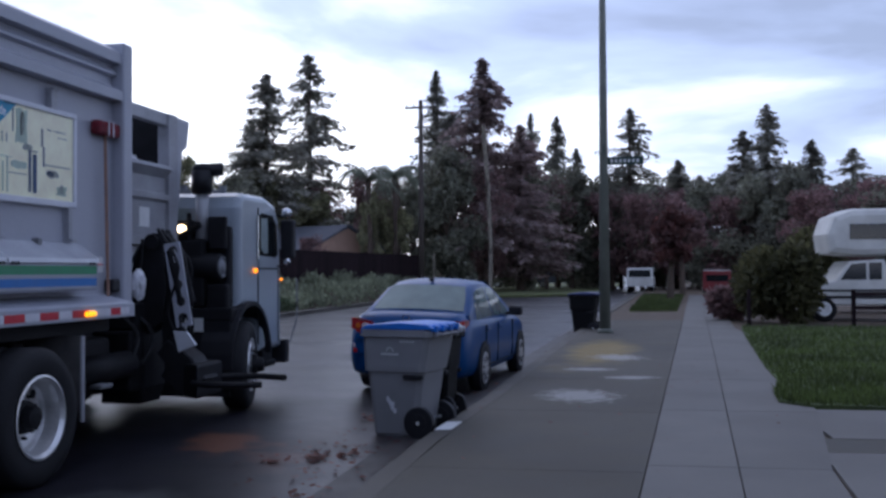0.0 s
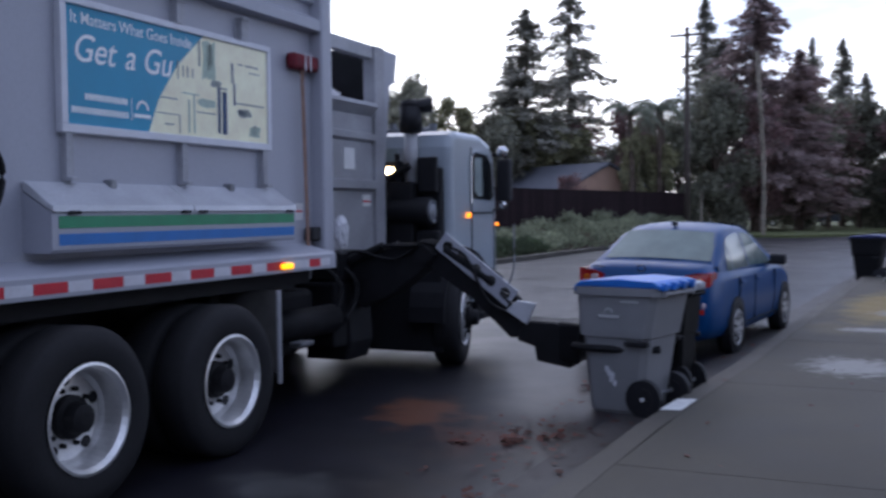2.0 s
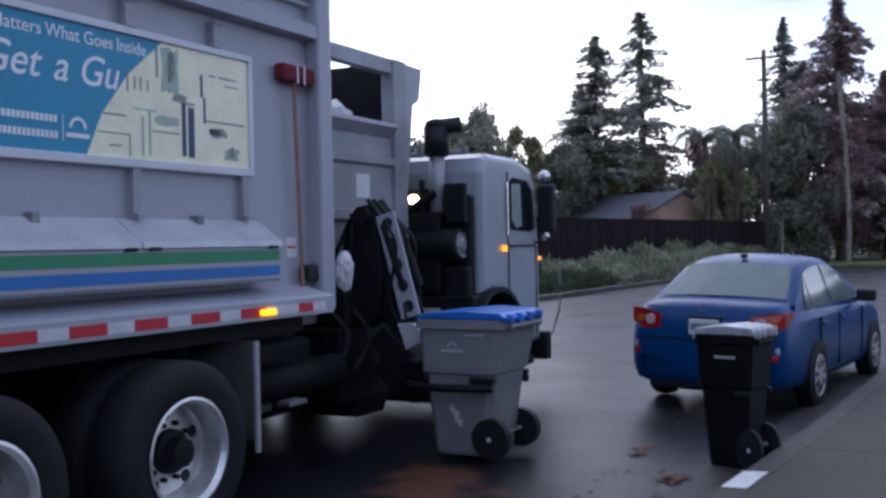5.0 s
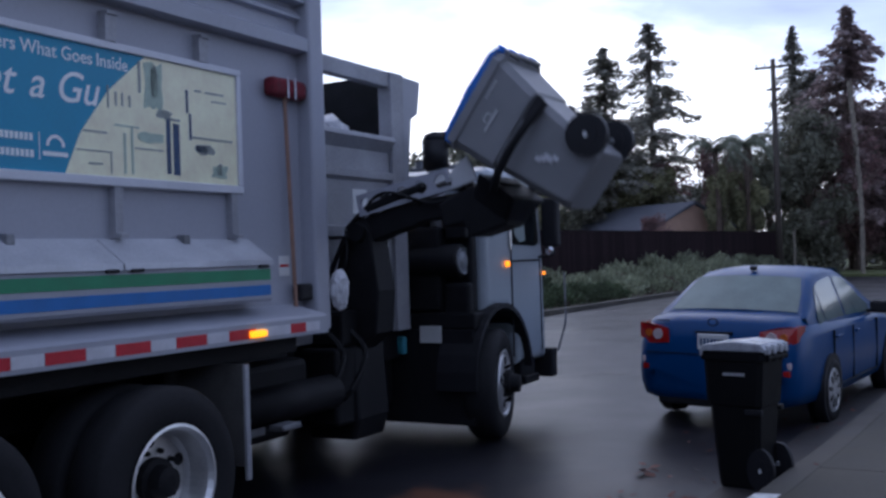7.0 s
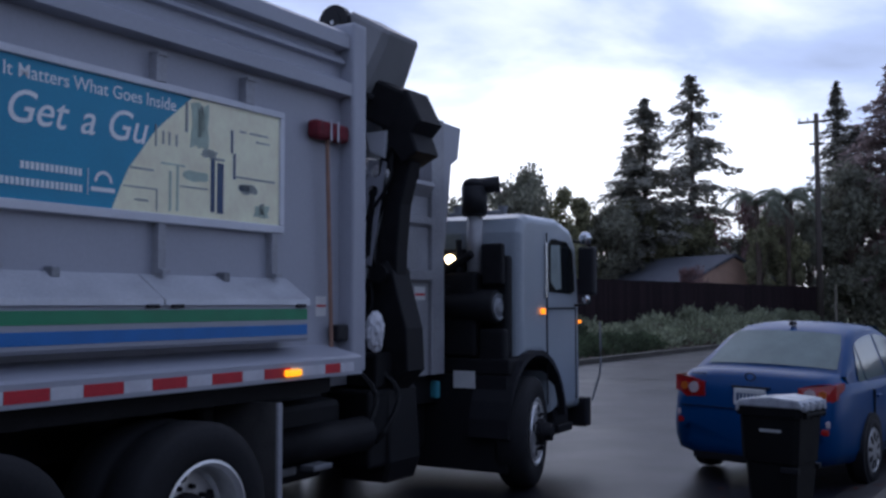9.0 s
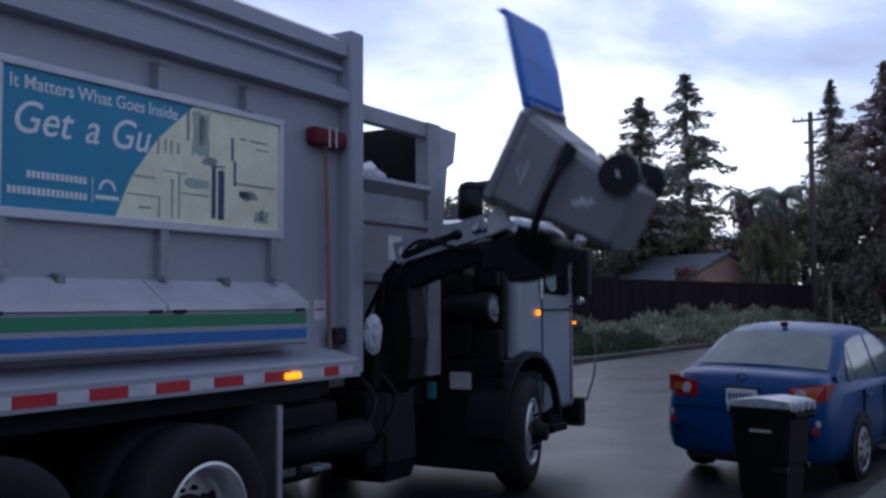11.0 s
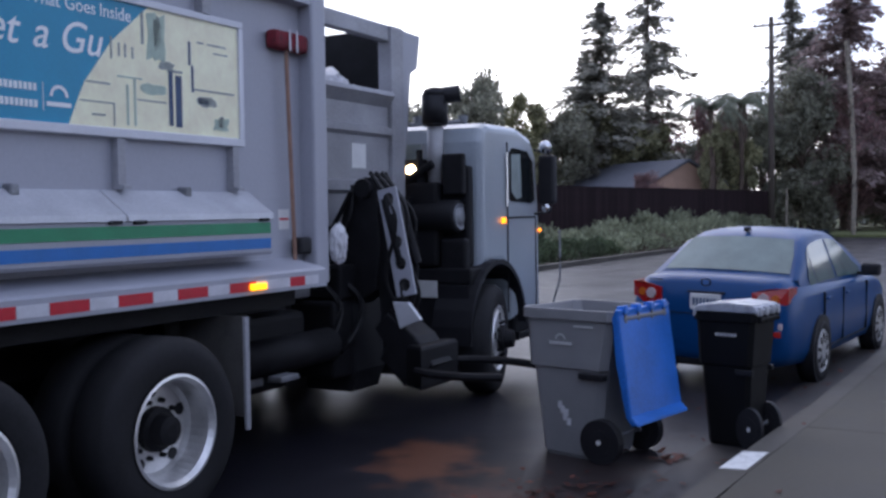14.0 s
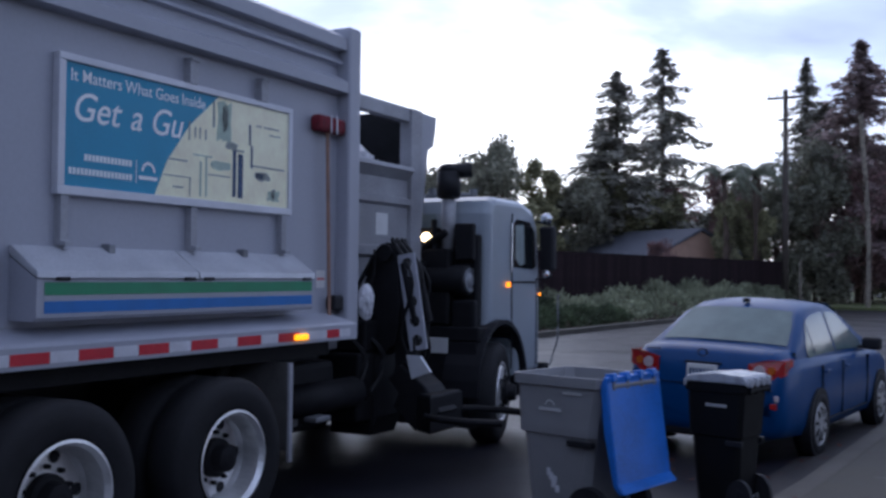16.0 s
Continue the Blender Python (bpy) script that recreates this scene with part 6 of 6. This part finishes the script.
def ground_marks():
    # painted mark on the kerb
    bm = B()
    for y0, y1 in ((5.62, 6.1),):
        pts = [(curb_x(y0) - .004, y0), (curb_x(y1) - .004, y1), (curb_x(y1) + .15, y1 + .04), (curb_x(y0) + .15, y0 + .03)]
        prism(bm, pts, "z", H - .10, H + .004)
    part("painted_mark", bm, PAINTW)["kind"] = "structure"
    # tar seams in the road
    for k, pts in enumerate(([(-5.3, 12.3), (-4.9, 12.6), (-4.4, 12.9), (-3.9, 12.9)], [(-8.6, 22.4), (-8.0, 23.4), (-7.4, 24.0)], [(-9.3, 24.2), (-8.8, 25.0), (-8.3, 25.4)], [(-6.6, 18.0), (-6.2, 18.6)])):
        bm = B()
        p = spline([(x, y, .003) for x, y in pts], 6)
        for a, b in zip(p, p[1:]):
            d = (b - a).normalized()
            s = Vector((-d.y, d.x, 0)) * .035
            vs = [bm.verts.new(q) for q in (a - s, a + s, b + s, b - s)]
            bm.faces.new(vs)
        part("tar_seam", bm, TAR)["kind"] = "structure"
    # small clumps of wet red leaves
    for k, (cx, cy, n) in enumerate(((-1.88, 4.75, 26), (-1.62, 4.95, 12), (-2.2, 4.6, 7), (-1.6, 3.3, 12), (-1.5, 6.2, 16), (-1.95, 7.0, 10), (-1.35, 7.6, 12), (-1.7, 8.3, 9))):
        rq = random.Random(300 + k)
        V, F = [], []
        for i in range(n):
            s, a = rq.uniform(.022, .045), rq.uniform(0, 6.28)
            leaf_quad(V, F, Vector((cx + rq.gauss(0, .07), cy + rq.gauss(0, .08), .012 + rq.uniform(0, .03))), Vector((math.cos(a), math.sin(a), rq.uniform(-.3, .5))) * s, Vector((-math.sin(a), math.cos(a), rq.uniform(-.3, .4))) * s * .7)
        mesh_part("leaf_clump", V, F, LEAF_DEAD)["kind"] = "stuff"
    # fallen leaves and grit along the gutter
    rnd = random.Random(21)
    V, F = [], []
    for i in range(300):
        y = rnd.uniform(2.2, 13) if rnd.random() < .8 else rnd.uniform(13, 34)
        x = curb_x(y) - abs(rnd.gauss(.25, .55))
        if rnd.random() < .4:
            y = rnd.gauss(5.0, .7)
            x = -1.75 + rnd.gauss(0, .3)
        s = rnd.uniform(.012, .034)
        a = rnd.uniform(0, 6.28)
        u = Vector((math.cos(a), math.sin(a), rnd.uniform(-.2, .3))) * s
        w = Vector((-math.sin(a), math.cos(a), rnd.uniform(-.2, .3))) * s * .7
        leaf_quad(V, F, Vector((x, y, .012 + s * .3)), u, w)
    mesh_part("fallen_leaves", V, F, LEAF_DEAD)["kind"] = "stuff"
    V, F = [], []
    for i in range(90):
        y = rnd.uniform(3, 22)
        x = rnd.uniform(curb_x(y) + .1, walk_x(y) + 1.2)
        s = rnd.uniform(.008, .022)
        a = rnd.uniform(0, 6.28)
        leaf_quad(V, F, Vector((x, y, H + .008)), Vector((math.cos(a), math.sin(a), .1)) * s, Vector((-math.sin(a), math.cos(a), .2)) * s)
    mesh_part("scattered_debris", V, F, LEAF_DEAD)["kind"] = "stuff"


# ---- motion ----
BX, BZ, L1, L2 = -.64, .98, .95, 1.05
YP = 2.80


def lerp_rows(rows, t):
    ts = [r[0] for r in rows]
    return [float(np.interp(t, ts, [r[k] for r in rows])) for k in range(1, len(rows[0]))]


# cart: seconds, middle's x and z in the truck's plane, tilt, heading, y in the plane
CART = [(0.0, 2.14, .50, 0, -14, 2.68), (1.9, 2.14, .50, 0, -14, 2.68), (2.3, 2.06, .52, 0, -6, 2.70), (2.7, 1.70, .55, 0, -4, 2.72), (3.1, 1.35, .56, 0, -4, 2.76), (3.5, 1.00, .56, 0, -4, 2.80), (4.0, .56, .55, 0, -2, 2.80), (4.2, .46, .55, 0, -2, 2.80), (5.4, .50, .60, 0, 0, 2.80), (5.9, .64, .80, 4, 0, 2.80),
        (6.2, .88, 1.05, 10, 0, 2.80), (6.5, 1.05, 1.50, 27, 0, 2.80), (6.75, 1.14, 2.0, 40, 0, 2.80), (7.0, 1.09, 2.50, 54, 0, 2.80), (7.25, .84, 3.02, 74, 0, 2.80), (7.5, .44, 3.40, 94, 0, 2.80), (7.75, -.02, 3.60, 116, 0, 2.80), (8.0, -.52, 3.60, 134, 0, 2.80), (8.4, -.84, 3.58, 148, 0, 2.80), (9.0, -.94, 3.56, 150, 0, 2.80), (9.6, -.94, 3.56, 150, 0, 2.80),
        (10.1, -.42, 3.68, 136, 0, 2.80), (10.45, .10, 3.55, 110, 0, 2.80), (10.75, .66, 3.20, 84, 0, 2.80), (11.0, 1.10, 2.55, 62, 0, 2.80), (11.3, 1.34, 1.84, 42, 0, 2.80), (11.5, 1.14, 1.42, 24, 0, 2.80), (11.75, .74, .86, 8, 0, 2.80), (12.0, .40, .52, 0, 0, 2.80), (12.6, .36, .50, 0, 0, 2.80), (12.8, .40, .50, 0, 0, 2.80), (13.0, .57, .50, 0, -2, 2.80), (13.2, .80, .50, 0, -5, 2.78), (13.5, 1.11, .50, 0, -9, 2.72), (13.8, 1.37, .50, 0, -12, 2.68), (14.0, 1.47, .50, 0, -12, 2.68), (16.0, 1.47, .50, 0, -12, 2.68)]
# arm's end in the truck's plane
WRIST = [(0.0, -.25, .87), (.4, -.05, .82), (.8, .45, .80), (1.2, .88, .66), (1.6, 1.08, .63), (2.3, 1.12, .64), (2.7, .88, .70), (3.1, .64, .78), (3.5, .40, .86), (4.0, -.10, .90), (4.2, -.18, .89), (5.4, -.18, .92), (5.9, 0.0, 1.08), (6.2, .22, 1.25), (6.5, .42, 1.50), (6.75, .55, 1.78), (7.0, .56, 2.12), (7.25, .48, 2.45), (7.5, .28, 2.74), (7.75, .02, 2.95),
         (8.0, -.22, 3.02), (8.4, -.40, 3.03), (9.6, -.42, 3.03), (10.1, -.22, 3.0), (10.45, .12, 2.85), (10.75, .42, 2.55), (11.0, .58, 2.15), (11.3, .62, 1.72), (11.5, .45, 1.42), (11.75, .12, 1.10), (12.0, -.20, .89), (12.6, -.20, .89), (13.0, -.06, .87), (13.2, .18, .86), (13.4, .28, .85), (13.6, .12, .86), (13.8, -.10, .87), (14.1, -.24, .87), (16.0, -.25, .87)]


def elbow(wx, wz, bx):
    dx, dz = wx - bx, wz - BZ
    d = min(math.hypot(dx, dz), L1 + L2 - .005)
    k = d / math.hypot(dx, dz)
    dx, dz = dx * k, dz * k
    a = (L1 * L1 - L2 * L2 + d * d) / (2 * d)
    h = math.sqrt(max(0, L1 * L1 - a * a))
    ux, uz = dx / d, dz / d
    return bx + a * ux - h * uz, BZ + a * uz + h * ux, bx + dx, BZ + dz


def plane_pose(x, y, z, ang):
    """A pose in the truck's space whose +x points ang degrees above the truck's side."""
    return pose(x, y, z, 0, -ang, 0)


truck, wheels, arm1, arm2, wrist, grip = build_truck()
cart, cart_lid = build_cart("recycling_cart", CARTG, CARTBLUE, "grey wheeled recycling cart with a blue lid", pose(-1.4, 6.2, 0), h=1.035, lean=.055)
car = build_car()
black_cart, black_lid = build_cart("refuse_cart", CARTBLACK, WETLID, "black wheeled refuse cart with a pale wet lid by the kerb", pose(-1.18, 6.88, 0, 0, 0, -12), h=.97, logo=False)
black_cart.scale = (.64, .58, 1.0)
bm = B()
for k in range(7):
    box(bm, -.12 + k * .036, -.095 + k * .036, -.345, -.334, .80, .82)
part("print_bar", bm, PRINT, black_cart)
far_cart, far_lid = build_cart("refuse_cart", CARTBLACK, CARTDB, "dark wheeled cart with a blue lid standing by the lamp post", pose(.16, 22.2, 0, 0, 0, -10), h=.98, logo=False)
far_vehicles()
street_things()
hedge()
bush("olive_bush", 5.6, 25.3, 1.25, 2.35, OLIVE, "rounded olive green bush beside the camper", 51)
bush("olive_bush", 7.0, 29.5, 1.4, 2.9, OLIVE, "rounded olive green bush beside the camper", 52, 5000)
bush("red_bush", 4.4, 27.0, .75, 1.15, REDL, "low dull red bush beside the sidewalk", 53, 2600)
bush("dark_shrub", -14.2, 24.5, 1.2, 1.7, JUNID, "dark rounded shrub before the fence", 54, 3500)
bush("dark_shrub", -13.0, 28.0, 1.1, 1.5, JUNID, "dark rounded shrub before the fence", 55, 3500)
plant_trees()
lawn("front_lawn", [(2.45, 7.95), (2.7, 7.62), (3.5, 7.5), (9.5, 7.2), (9.5, 22.8), (4.1, 22.9), (3.7, 19.5), (3.45, 17), (3.2, 14.5), (2.95, 12), (2.8, 10), (2.55, 8.9)], 42000, 61)
lawn("verge_grass", [(1.6, 33), (3.3, 33.5), (5.6, 58), (3.2, 58)], 9000, 62, DRYGRASS, GRASS, .12)
pavement()
ground_marks()


def motions():
    """Every moving thing, from the clip's start to its end."""
    # the truck rolls to a stop, and at the end pulls off to the left
    run = [(0.0, -.225, -.12, -2.6), (.5, -.145, -.06, -1.5), (1.0, .02, -.03, -.5), (1.5, 0, 0, 0), (14.6, 0, 0, 0), (14.8, .0, 0, .2), (15.0, .021, .02, .5), (15.5, .26, -.07, .52), (16.0, .84, -.22, 1.5)]
    walk(truck, [(t, pose(-3.5 + x, 3.53 + y, 0, 0, 0, .5 + w)) for t, y, x, w in run])
    for w in wheels:
        x, yy, z = w.location
        steer = 13 if yy > 3 else 0
        walk(w, [(t, pose(x, yy, z, -math.degrees(y / .52), 0, steer)) for t, y, _, _ in run])
    times = sorted({r[0] for r in CART} | {r[0] for r in WRIST})
    a1, a2, wr, gr, ct = [], [], [], [], []
    for t in times:
        cx, cz, tilt, head, cy = lerp_rows(CART, t)
        wx, wz = lerp_rows(WRIST, t)
        bx = BX
        ex, ez, wx, wz = elbow(wx, wz, bx)
        a1.append((t, plane_pose(bx, YP, BZ, math.degrees(math.atan2(ez - BZ, ex - bx)))))
        a2.append((t, plane_pose(ex, YP, ez, math.degrees(math.atan2(wz - ez, wx - ex)))))
        hold = 1.9 <= t <= 13.45
        th = radians(tilt)
        if hold:
            gx = cx - .40 * math.cos(th) - .03 * math.sin(th)
            gz = cz - .40 * math.sin(th) + .03 * math.cos(th)
        else:
            gx, gz = wx + .38, wz - .36 + .33 * max(0, min(1, (wx + .1) / .6))
        gr.append((t, plane_pose(gx, YP, gz, tilt if hold else 0)))
        wr.append((t, plane_pose(gx - .08 * math.cos(th), YP, gz - .08 * math.sin(th), math.degrees(math.atan2(gz - wz, gx - wx)))))
        ct.append((t, pose(-3.5 + cx - .02, 3.53 + cy, cz, 0, -tilt, head) @ pose(0, 0, -.50)))
    walk(arm1, a1)
    walk(arm2, a2)
    walk(wrist, wr)
    walk(grip, gr)
    walk(cart, ct)
    # the lid swings open as the cart is tipped and stays open
    lid_rows = [(0.0, 0), (7.2, 0), (7.5, 2), (7.75, 20), (8.0, 45), (8.4, 60), (9.6, 60), (10.4, 90), (11.0, 140), (11.3, 190), (11.4, 235), (11.5, 262), (11.7, 242), (12.0, 262), (12.3, 258), (12.6, 262), (16.0, 262)]
    x, y, z = cart_lid.location
    walk(cart_lid, [(t, pose(x, y, z, 0, a, 0)) for t, a in lid_rows])


motions()
